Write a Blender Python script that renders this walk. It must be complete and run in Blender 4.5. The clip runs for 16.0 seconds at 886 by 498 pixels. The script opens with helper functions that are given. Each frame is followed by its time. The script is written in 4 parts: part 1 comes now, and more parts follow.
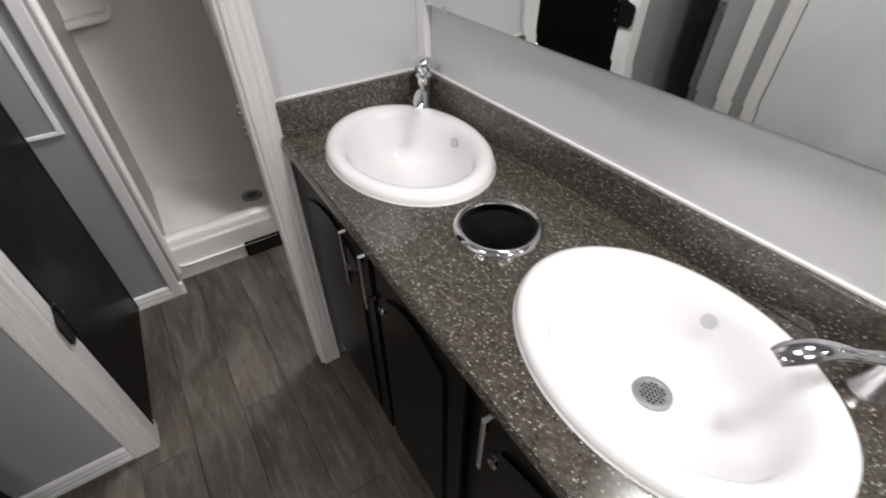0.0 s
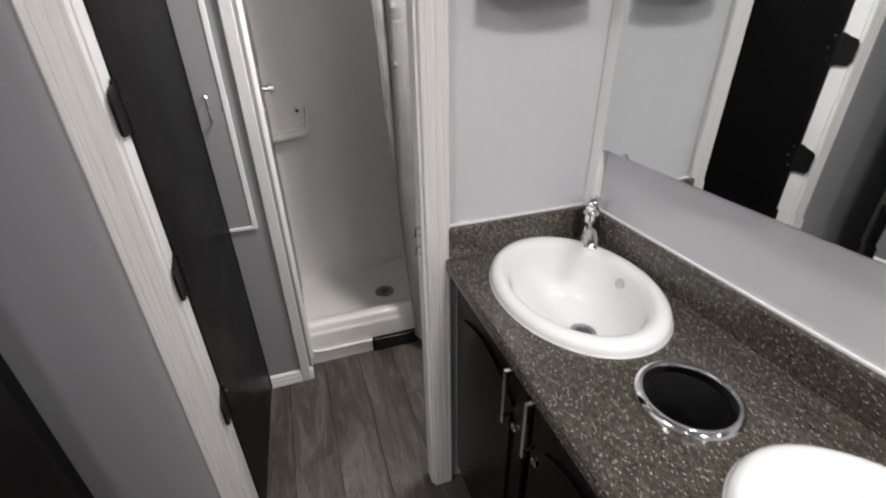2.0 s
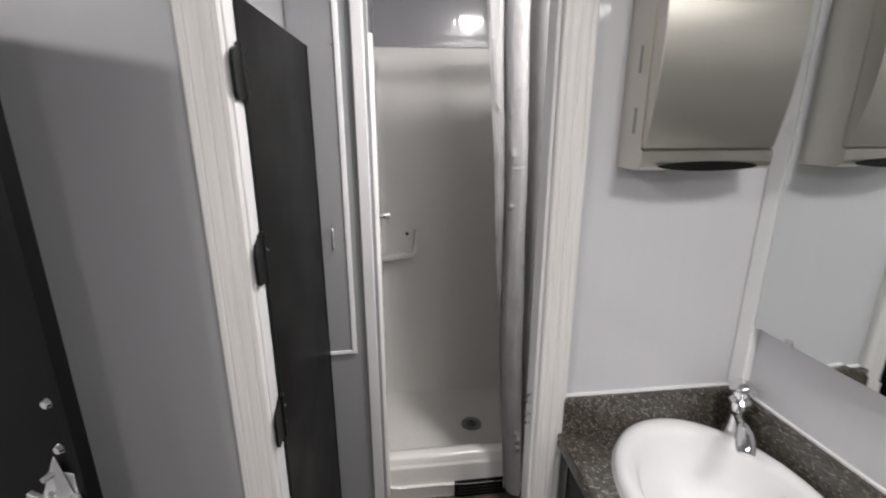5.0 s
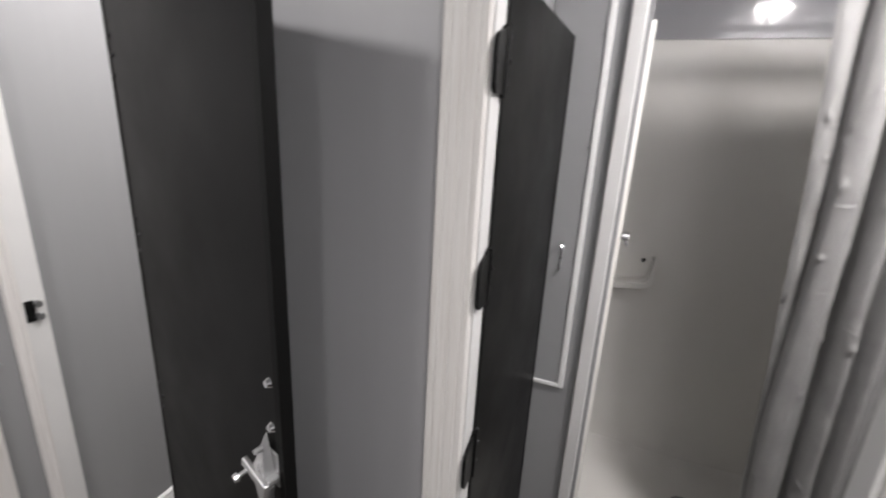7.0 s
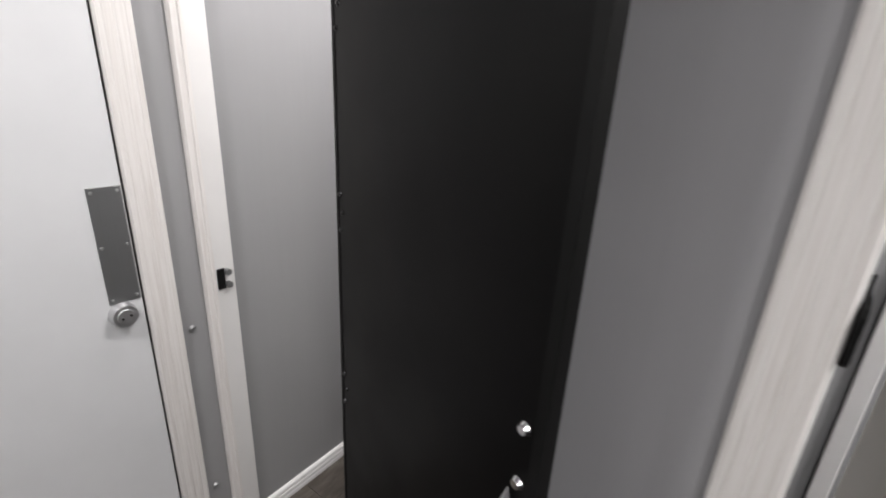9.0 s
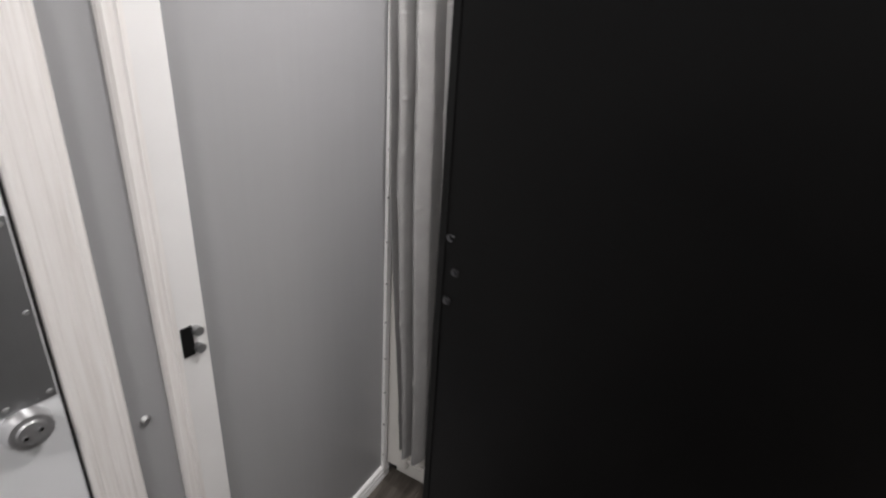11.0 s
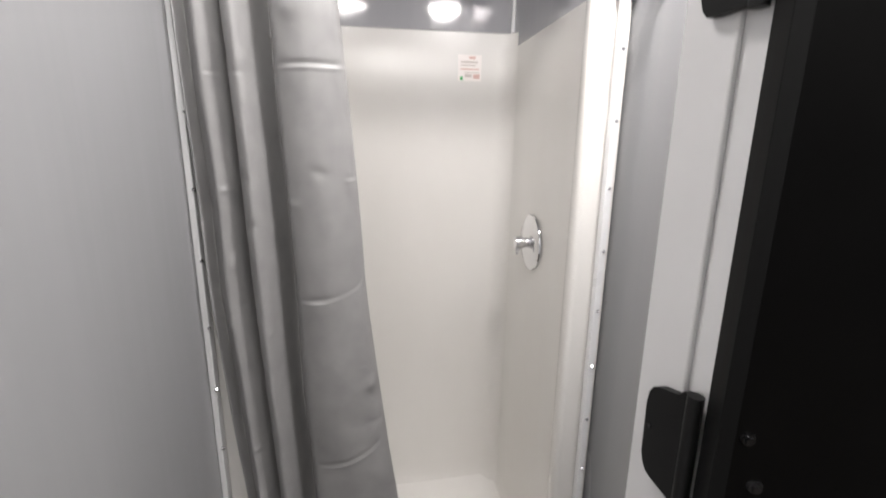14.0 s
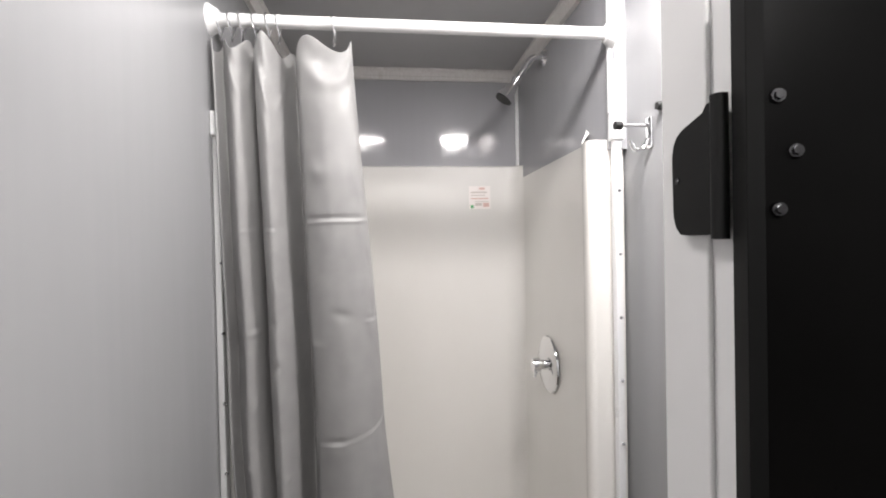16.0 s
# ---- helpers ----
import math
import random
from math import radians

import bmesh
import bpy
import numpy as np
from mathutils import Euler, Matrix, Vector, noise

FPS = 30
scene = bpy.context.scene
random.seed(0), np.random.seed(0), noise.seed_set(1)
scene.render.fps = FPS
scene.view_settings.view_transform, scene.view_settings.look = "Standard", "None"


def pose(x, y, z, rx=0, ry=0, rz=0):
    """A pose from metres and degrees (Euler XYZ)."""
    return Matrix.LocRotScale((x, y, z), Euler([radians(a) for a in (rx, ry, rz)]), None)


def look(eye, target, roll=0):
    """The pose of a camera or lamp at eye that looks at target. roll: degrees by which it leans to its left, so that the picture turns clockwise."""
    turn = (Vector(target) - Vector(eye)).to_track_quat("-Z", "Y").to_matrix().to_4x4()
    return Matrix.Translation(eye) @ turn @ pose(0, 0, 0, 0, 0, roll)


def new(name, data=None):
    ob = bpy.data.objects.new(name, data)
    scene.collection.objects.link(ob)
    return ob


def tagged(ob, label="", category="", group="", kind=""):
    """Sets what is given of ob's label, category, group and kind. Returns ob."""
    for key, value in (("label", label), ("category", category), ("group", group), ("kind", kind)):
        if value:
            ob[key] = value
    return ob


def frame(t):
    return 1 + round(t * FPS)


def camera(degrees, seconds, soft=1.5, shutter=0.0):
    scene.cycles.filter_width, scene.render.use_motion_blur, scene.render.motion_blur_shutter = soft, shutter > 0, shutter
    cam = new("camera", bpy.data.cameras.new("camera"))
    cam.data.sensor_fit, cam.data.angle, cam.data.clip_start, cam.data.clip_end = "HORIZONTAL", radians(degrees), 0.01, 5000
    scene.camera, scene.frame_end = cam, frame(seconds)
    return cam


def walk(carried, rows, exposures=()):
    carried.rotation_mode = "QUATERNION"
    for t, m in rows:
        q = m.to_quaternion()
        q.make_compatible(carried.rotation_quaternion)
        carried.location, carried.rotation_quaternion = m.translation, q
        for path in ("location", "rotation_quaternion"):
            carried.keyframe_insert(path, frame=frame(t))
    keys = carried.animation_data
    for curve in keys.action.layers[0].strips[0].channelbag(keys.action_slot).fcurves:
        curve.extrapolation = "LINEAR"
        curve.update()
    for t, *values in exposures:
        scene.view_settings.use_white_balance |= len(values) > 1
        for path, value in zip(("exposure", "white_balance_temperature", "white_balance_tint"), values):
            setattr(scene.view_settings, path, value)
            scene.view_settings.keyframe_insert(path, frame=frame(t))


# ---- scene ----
# camera and walk: seconds, eye, target, roll
cam = camera(89.0, 16.0, soft=1.9, shutter=0.6)
PATH = [
    (0, (0.062, 0.29, 1.373), (0.889, 1.536, 0.045), 0.1),
    (0.5, (0.036, 0.322, 1.378), (0.792, 1.663, 0.101), -1.1),
    (1, (0.007, 0.351, 1.391), (0.679, 1.818, 0.21), -1.9),
    (1.5, (-0.013, 0.375, 1.408), (0.591, 1.953, 0.338), -1.6),
    (2, (-0.032, 0.397, 1.427), (0.519, 2.054, 0.453), -1.0),
    (2.5, (-0.043, 0.42, 1.444), (0.458, 2.137, 0.549), -0.6),
    (3, (-0.055, 0.44, 1.46), (0.403, 2.209, 0.647), 0.1),
    (5.5, (-0.075, 0.549, 1.518), (-0.038, 2.477, 0.985), -0.4),
    (6, (-0.093, 0.598, 1.519), (-0.317, 2.513, 0.989), -0.3),
    (6.5, (-0.109, 0.644, 1.52), (-0.565, 2.515, 0.981), 1.4),
    (7, (-0.128, 0.682, 1.513), (-0.812, 2.473, 0.943), 3.0),
    (7.5, (-0.158, 0.698, 1.501), (-1.052, 2.384, 0.903), 3.9),
    (8, (-0.221, 0.702, 1.481), (-1.27, 2.281, 0.842), 3.1),
    (8.5, (-0.312, 0.719, 1.475), (-1.407, 2.257, 0.815), 3.1),
    (11, (-0.83, 0.912, 1.429), (-1.7, 2.566, 0.717), 3.8),
    (11.5, (-0.94, 0.965, 1.427), (-1.641, 2.718, 0.766), 3.6),
    (12, (-1.002, 1.003, 1.429), (-1.520, 2.823, 0.781), 2.9),
    (12.5, (-1.087, 1.022, 1.439), (-1.37, 2.899, 0.808), 3.0),
    (13, (-1.152, 1.049, 1.44), (-1.199, 2.954, 0.833), 1.9),
    (13.3, (-1.178, 1.065, 1.441), (-1.077, 2.978, 0.867), 1.1),
    (13.5, (-1.195, 1.067, 1.444), (-1.029, 2.981, 0.89), 0.8),
    (14, (-1.235, 1.063, 1.461), (-0.95, 2.987, 0.997), 0.8),
    (14.5, (-1.246, 1.062, 1.475), (-0.931, 3.01, 1.15), 1.1),
    (15, (-1.256, 1.056, 1.5), (-0.941, 3.022, 1.317), 0.7),
    (15.5, (-1.252, 1.047, 1.522), (-0.966, 3.025, 1.453), -0.4),
    (16, (-1.241, 1.033, 1.535), (-1.013, 3.02, 1.515), -1.1),
]
EXPOSURES = [(0.0, 0.24), (1.0, 0.2), (3.0, 0.2), (5.5, 0.16), (6.5, 0.14), (8.5, 0.16), (11.0, -0.03), (12.0, -0.02), (13.0, 0.15), (14.0, 0.18), (16.0, 0.08)]
walk(cam, [(t, look(eye, target, roll)) for t, eye, target, roll in PATH], EXPOSURES)

# ---- plan, in metres ----
END_X = -1.585          # end wall with the outer door, runs on as the side wall of the first shower room
VAN_X = 0.677           # corner of the wall behind the vanity, which runs off square by VAN_TURN
VAN_TURN = radians(2.7)
EAST_X = 0.695          # side wall of the second shower room
FAR_X = 0.87            # past the vanity wall at its far end
A0, A1 = 1.31, 1.378    # partition with the two doorways
A1S = 1.347             # thinner wall beside the vanity
BACK_Y = 2.70
REAR_Y = -2.60          # corridor wall behind the walker
CEIL = 2.178
HEAD = 2.0
D1L, D1R = -1.565, -1.012   # first doorway
D2L, D2R = -0.312, 0.224    # second doorway
R1X = -0.715            # side wall of the first shower room
R2X = -0.345            # side wall of the second shower room
STEP_Y = 1.945

# ---- light ----
world = bpy.data.worlds.new("world")
scene.world = world
world.use_nodes = True
world.node_tree.nodes["Background"].inputs[0].default_value = (0.5, 0.55, 0.6, 1)
world.node_tree.nodes["Background"].inputs[1].default_value = 0.03
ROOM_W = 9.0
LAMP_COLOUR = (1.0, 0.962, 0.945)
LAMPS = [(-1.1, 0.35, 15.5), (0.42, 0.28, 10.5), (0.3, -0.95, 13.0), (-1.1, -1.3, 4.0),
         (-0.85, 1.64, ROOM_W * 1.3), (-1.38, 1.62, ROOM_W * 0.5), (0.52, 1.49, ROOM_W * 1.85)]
DOME = 0.15             # share of a shower-room lamp that its domed lens throws to the sides


# ---- materials ----
def material(name, colour, rough=0.5, metal=0.0, spec=0.5):
    m = bpy.data.materials.new(name)
    m.use_nodes = True
    b = m.node_tree.nodes["Principled BSDF"]
    b.inputs["Base Color"].default_value = (*colour, 1)
    b.inputs["Roughness"].default_value = rough
    b.inputs["Metallic"].default_value = metal
    b.inputs["Specular IOR Level"].default_value = spec
    return m, m.node_tree, b


def node(nt, kind, **inputs):
    n = nt.nodes.new(kind)
    for key, value in inputs.items():
        n.inputs[key.replace("_", " ")].default_value = value
    return n


def mapped(nt, scale=(1, 1, 1), random=False):
    """Object-space coordinates, scaled; random: shifted from piece to piece."""
    c = nt.nodes.new("ShaderNodeTexCoord")
    m = nt.nodes.new("ShaderNodeMapping")
    m.inputs["Scale"].default_value = scale
    nt.links.new(c.outputs["Object"], m.inputs["Vector"])
    if random:
        info = nt.nodes.new("ShaderNodeObjectInfo")
        mul = nt.nodes.new("ShaderNodeVectorMath")
        mul.operation = "SCALE"
        mul.inputs[0].default_value = (7.3, 3.1, 5.7)
        nt.links.new(info.outputs["Random"], mul.inputs["Scale"])
        nt.links.new(mul.outputs[0], m.inputs["Location"])
    return m.outputs["Vector"]


def ramp(nt, source, stops):
    r = nt.nodes.new("ShaderNodeValToRGB")
    els = r.color_ramp.elements
    while len(els) < len(stops):
        els.new(0.5)
    for e, (p, c) in zip(els, stops):
        e.position, e.color = p, (*c, 1) if len(c) == 3 else c
    nt.links.new(source, r.inputs["Fac"])
    return r.outputs["Color"]


def noise_tex(nt, vec, scale, detail=4.0, rough=0.55, distort=0.0):
    n = node(nt, "ShaderNodeTexNoise", Scale=scale, Detail=detail, Roughness=rough, Distortion=distort)
    nt.links.new(vec, n.inputs["Vector"])
    return n.outputs["Fac"]


def mix(nt, a, b, fac, mode="MIX"):
    m = nt.nodes.new("ShaderNodeMix")
    m.data_type, m.blend_type = "RGBA", mode
    for value, key in ((fac, "Factor"), (a, "A"), (b, "B")):
        sock = [i for i in m.inputs if i.name == key and (i.type == "VALUE" if key == "Factor" else i.type == "RGBA")][0]
        if isinstance(value, (int, float)):
            sock.default_value = value
        elif isinstance(value, tuple):
            sock.default_value = (*value, 1)
        else:
            nt.links.new(value, sock)
    return [o for o in m.outputs if o.type == "RGBA"][0]


def bump(nt, b, height, strength, distance):
    n = nt.nodes.new("ShaderNodeBump")
    n.inputs["Strength"].default_value, n.inputs["Distance"].default_value = strength, distance
    nt.links.new(height, n.inputs["Height"])
    nt.links.new(n.outputs["Normal"], b.inputs["Normal"])


def vary_rough(nt, b, vec, scale, low, high):
    r = ramp(nt, noise_tex(nt, vec, scale, 3), [(0.0, (low - 0.3 * (high - low),) * 3), (1.0, (high + 0.3 * (high - low),) * 3)])
    nt.links.new(r, b.inputs["Roughness"])


def wall_panel(name, colour, low, high):
    """Vinyl-faced board: a faint upright streak and woven grain under a satin film."""
    m, nt, b = material(name, colour, low)
    v = mapped(nt)
    streak = noise_tex(nt, mapped(nt, (14, 14, 0.5)), 4.0, 5)
    dark = tuple(c * 0.99 for c in colour)
    light = tuple(min(1, c * 1.01) for c in colour)
    c = ramp(nt, streak, [(0.3, dark), (0.7, light)])
    nt.links.new(c, b.inputs["Base Color"])
    vary_rough(nt, b, v, 1.3, low, high)
    wave = noise_tex(nt, mapped(nt, (1, 1, 0.09)), 9.0, 3, 0.5, 0.3)
    grain = noise_tex(nt, mapped(nt, (1, 1, 0.15)), 160.0, 2)
    first = nt.nodes.new("ShaderNodeBump")
    first.inputs["Strength"].default_value, first.inputs["Distance"].default_value = 0.35, 0.006
    nt.links.new(wave, first.inputs["Height"])
    second = nt.nodes.new("ShaderNodeBump")
    second.inputs["Strength"].default_value, second.inputs["Distance"].default_value = 0.03, 0.001
    nt.links.new(grain, second.inputs["Height"])
    nt.links.new(first.outputs["Normal"], second.inputs["Normal"])
    nt.links.new(second.outputs["Normal"], b.inputs["Normal"])
    return m


def make_casing():
    m, nt, b = material("whitewashed_wood", (0.76, 0.74, 0.71), 0.42)
    grain = noise_tex(nt, mapped(nt, (34, 34, 0.9)), 5.0, 6, 0.65, 0.4)
    fine = noise_tex(nt, mapped(nt, (120, 120, 2.5)), 4.0, 3)
    c = ramp(nt, grain, [(0.30, (0.60, 0.572, 0.548)), (0.47, (0.675, 0.652, 0.634)), (0.68, (0.73, 0.714, 0.702))])
    c = mix(nt, c, (0.54, 0.50, 0.475), ramp(nt, fine, [(0.60, (0, 0, 0)), (0.80, (0.4,) * 3)]))
    nt.links.new(c, b.inputs["Base Color"])
    bump(nt, b, fine, 0.15, 0.001)
    return m


def make_floor():
    """Printed vinyl planks: long swirling figure, fine fibres and scattered dark pores."""
    m, nt, b = material("vinyl_plank", (0.16, 0.14, 0.125), 0.42)
    v = mapped(nt, (1, 0.13, 1), True)
    figure = noise_tex(nt, mapped(nt, (1, 0.22, 1), True), 7.0, 6, 0.6, 1.8)
    rings = nt.nodes.new("ShaderNodeMath")
    rings.operation = "PINGPONG"
    rings.inputs[1].default_value = 0.055
    nt.links.new(figure, rings.inputs[0])
    fibre = noise_tex(nt, v, 60.0, 6, 0.65, 0.5)
    pores = noise_tex(nt, mapped(nt, (1, 0.06, 1), True), 170.0, 3)
    c = ramp(nt, figure, [(0.30, (0.034, 0.029, 0.025)), (0.5, (0.070, 0.061, 0.053)), (0.70, (0.135, 0.121, 0.108))])
    c = mix(nt, c, (0.045, 0.036, 0.030), ramp(nt, rings.outputs[0], [(0.0, (0.5,) * 3), (0.02, (0, 0, 0))]))
    c = mix(nt, c, (0.165, 0.150, 0.136), ramp(nt, fibre, [(0.52, (0, 0, 0)), (0.72, (0.62,) * 3)]))
    c = mix(nt, c, (0.036, 0.029, 0.024), ramp(nt, fibre, [(0.28, (0.6,) * 3), (0.45, (0, 0, 0))]))
    c = mix(nt, c, (0.030, 0.025, 0.021), ramp(nt, pores, [(0.60, (0, 0, 0)), (0.74, (0.55,) * 3)]))
    info = nt.nodes.new("ShaderNodeObjectInfo")
    tone = ramp(nt, info.outputs["Random"], [(0.0, (0.92, 0.90, 0.88)), (1.0, (1.12, 1.10, 1.08))])
    c = mix(nt, c, tone, 1.0, "MULTIPLY")
    nt.links.new(c, b.inputs["Base Color"])
    vary_rough(nt, b, v, 20.0, 0.36, 0.5)
    bump(nt, b, fibre, 0.1, 0.001)
    return m


def make_counter():
    m, nt, b = material("speckled_stone", (0.05, 0.045, 0.04), 0.22)
    v = mapped(nt)
    base = ramp(nt, noise_tex(nt, v, 120.0, 4, 0.7), [(0.32, (0.030, 0.026, 0.021)), (0.55, (0.070, 0.061, 0.050)), (0.75, (0.120, 0.107, 0.089))])
    c = base
    for scale, edge, colour in ((190.0, 0.27, (0.42, 0.40, 0.365)), (330.0, 0.26, (0.26, 0.245, 0.22)), (130.0, 0.14, (0.74, 0.72, 0.68)), (150.0, 0.22, (0.012, 0.010, 0.009))):
        vor = node(nt, "ShaderNodeTexVoronoi", Scale=scale, Randomness=1.0)
        nt.links.new(v, vor.inputs["Vector"])
        spot = ramp(nt, vor.outputs["Distance"], [(edge * 0.7, (1, 1, 1)), (edge, (0, 0, 0))])
        pick = ramp(nt, vor.outputs["Color"], [(0.5, (0, 0, 0)), (0.56, (1, 1, 1))])
        c = mix(nt, c, colour, mix(nt, spot, pick, 1.0, "MULTIPLY"))
    nt.links.new(c, b.inputs["Base Color"])
    vary_rough(nt, b, v, 30.0, 0.12, 0.22)
    return m


def make_black_board():
    m, nt, b = material("black_laminate", (0.004, 0.004, 0.004), 0.4, 0.0, 0.09)
    v = mapped(nt)
    c = ramp(nt, noise_tex(nt, v, 5.0, 4), [(0.3, (0.0014, 0.0013, 0.0014)), (0.75, (0.0034, 0.0032, 0.0031))])
    nt.links.new(c, b.inputs["Base Color"])
    vary_rough(nt, b, v, 6.0, 0.30, 0.44)
    bump(nt, b, noise_tex(nt, v, 260.0, 2), 0.10, 0.0008)
    return m


def make_cabinet():
    m, nt, b = material("black_stained_wood", (0.004, 0.004, 0.004), 0.3, 0.0, 0.1)
    g = noise_tex(nt, mapped(nt, (30, 30, 1.2)), 5.0, 5)
    nt.links.new(ramp(nt, g, [(0.3, (0.002, 0.0018, 0.0017)), (0.7, (0.0055, 0.005, 0.0045))]), b.inputs["Base Color"])
    bump(nt, b, g, 0.08, 0.001)
    return m


def make_acrylic():
    m, nt, b = material("shower_acrylic", (0.72, 0.70, 0.665), 0.16)
    v = mapped(nt)
    c = ramp(nt, noise_tex(nt, mapped(nt, (1, 1, 0.4)), 2.2, 4), [(0.3, (0.755, 0.735, 0.70)), (0.7, (0.81, 0.795, 0.765))])
    nt.links.new(c, b.inputs["Base Color"])
    vary_rough(nt, b, v, 3.0, 0.13, 0.24)
    bump(nt, b, noise_tex(nt, v, 6.0, 2), 0.05, 0.01)
    return m


def make_curtain():
    m, nt, b = material("grey_curtain_cloth", (0.40, 0.395, 0.39), 0.42, 0.0, 0.5)
    v = mapped(nt)
    w = nt.nodes.new("ShaderNodeTexChecker")
    w.inputs["Scale"].default_value = 420.0
    nt.links.new(v, w.inputs["Vector"])
    c = ramp(nt, noise_tex(nt, v, 14.0, 4), [(0.3, (0.345, 0.340, 0.336)), (0.75, (0.425, 0.420, 0.414))])
    c = mix(nt, c, (0.19, 0.186, 0.183), ramp(nt, w.outputs["Fac"], [(0.0, (0, 0, 0)), (1.0, (0.22,) * 3)]))
    nt.links.new(c, b.inputs["Base Color"])
    b.inputs["Sheen Weight"].default_value = 0.1
    bump(nt, b, w.outputs["Fac"], 0.12, 0.0006)
    # thin cloth lets part of the light through
    glow = nt.nodes.new("ShaderNodeBsdfTranslucent")
    nt.links.new(c, glow.inputs["Color"])
    both = nt.nodes.new("ShaderNodeMixShader")
    both.inputs[0].default_value = 0.32
    nt.links.new(b.outputs[0], both.inputs[1])
    nt.links.new(glow.outputs[0], both.inputs[2])
    out = next(n for n in nt.nodes if n.type == "OUTPUT_MATERIAL")
    nt.links.new(both.outputs[0], out.inputs["Surface"])
    return m


def make_brushed():
    m, nt, b = material("brushed_steel", (0.60, 0.575, 0.535), 0.3, 1.0)
    g = noise_tex(nt, mapped(nt, (6, 6, 700)), 3.0, 3)
    r = ramp(nt, g, [(0.3, (0.28,) * 3), (0.7, (0.38,) * 3)])
    nt.links.new(r, b.inputs["Roughness"])
    c = ramp(nt, g, [(0.3, (0.60, 0.57, 0.52)), (0.7, (0.65, 0.62, 0.57))])
    nt.links.new(c, b.inputs["Base Color"])
    return m


def make_steel_plain():
    m, nt, b = material("satin_steel", (0.33, 0.335, 0.34), 0.4, 0.9)
    vary_rough(nt, b, mapped(nt, (30, 30, 1)), 8.0, 0.34, 0.5)
    return m


def make_chrome():
    m, nt, b = material("chrome", (0.82, 0.82, 0.83), 0.07, 1.0)
    vary_rough(nt, b, mapped(nt), 25.0, 0.04, 0.14)
    return m


def make_white(name, colour, low, high):
    m, nt, b = material(name, colour, low)
    v = mapped(nt)
    c = ramp(nt, noise_tex(nt, v, 4.0, 4), [(0.3, tuple(x * 0.96 for x in colour)), (0.7, tuple(min(1, x * 1.03) for x in colour))])
    nt.links.new(c, b.inputs["Base Color"])
    vary_rough(nt, b, v, 9.0, low, high)
    return m


def make_emit(name, colour, strength):
    m, nt, b = material(name, colour, 0.5)
    b.inputs["Emission Color"].default_value = (*colour, 1)
    b.inputs["Emission Strength"].default_value = strength
    return m


# one panel throughout; brighter light at the vanity is put into this paler grey
GREY_LIT = wall_panel("grey_wall_panel_lit", (0.56, 0.56, 0.58), 0.045, 0.085)
# same panel; dimmer light on end and shower-room walls is put into its colour
GREY_SATIN_DIM = wall_panel("grey_satin_panel_dim", (0.288, 0.288, 0.296), 0.22, 0.29)
# same panel; shade on the partition is put into its darker grey
GREY_PARTITION_SHADED = wall_panel("grey_partition_panel_shaded", (0.40, 0.40, 0.416), 0.34, 0.42)
# same panel; lower light above the showers is put into its grey
GREY_GLOSS_DIM = wall_panel("grey_gloss_panel_dim", (0.37, 0.37, 0.385), 0.06, 0.11)
CASING = make_casing()
JAMB = make_white("white_jamb_paint", (0.67, 0.665, 0.66), 0.32, 0.44)
DOOR_WHITE = make_white("white_door_skin", (0.64, 0.65, 0.665), 0.28, 0.38)
TRIM = make_white("white_plastic_trim", (0.80, 0.80, 0.80), 0.25, 0.36)
PORCELAIN = make_white("white_porcelain", (0.86, 0.86, 0.865), 0.06, 0.12)
CEILING = make_white("ceiling_board", (0.42, 0.42, 0.43), 0.45, 0.6)
FLOOR = make_floor()
COUNTER = make_counter()
BLACK = make_black_board()
CABINET = make_cabinet()
ACRYLIC = make_acrylic()
CLOTH = make_curtain()
STEEL = make_brushed()
PLATE = make_steel_plain()
CHROME = make_chrome()
NICKEL = make_white("satin_nickel", (0.62, 0.62, 0.63), 0.25, 0.35)
NICKEL.node_tree.nodes["Principled BSDF"].inputs["Metallic"].default_value = 0.85
HINGE = make_white("black_hinge_metal", (0.006, 0.006, 0.006), 0.3, 0.5)
EDGE = material("black_edge_channel", (0.003, 0.003, 0.003), 0.6, 0.0, 0.15)[0]
BOLT = make_white("dark_bolt_steel", (0.13, 0.13, 0.135), 0.2, 0.32)
BOLT.node_tree.nodes["Principled BSDF"].inputs["Metallic"].default_value = 1.0
HINGE.node_tree.nodes["Principled BSDF"].inputs["Specular IOR Level"].default_value = 0.2
RUBBER = make_white("black_rubber", (0.012, 0.012, 0.012), 0.45, 0.6)
PAPER = make_white("sticker_paper", (0.88, 0.83, 0.80), 0.4, 0.5)
PINK = material("sticker_print_red", (0.66, 0.45, 0.40), 0.5)[0]
GREEN = material("sticker_print_green", (0.05, 0.4, 0.12), 0.5)[0]
INK = material("sticker_print_grey", (0.60, 0.54, 0.50), 0.5)[0]
MIRROR = material("mirror_silver", (0.83, 0.86, 0.85), 0.01, 1.0)[0]
LENS = make_emit("lamp_lens", (1.0, 0.98, 0.96), 6.0)


# ---- mesh helpers ----
def part(name, bm, mat, parent=None, label="", smooth=False):
    me = bpy.data.meshes.new(name)
    bmesh.ops.recalc_face_normals(bm, faces=bm.faces[:])
    bm.to_mesh(me)
    bm.free()
    me.materials.append(mat)
    if smooth:
        for p in me.polygons:
            p.use_smooth = True
        me.set_sharp_from_angle(angle=radians(38))
    ob = new(name, me)
    if parent is not None:
        ob.parent = parent
    if label:
        tagged(ob, label)
    return ob


def thing(name, label, category, group=""):
    return tagged(new(name), label, category, group)


def setting(name, bm, mat, label, category="wall", smooth=False):
    return tagged(part(name, bm, mat, None, "", smooth), label, category, "", "structure")


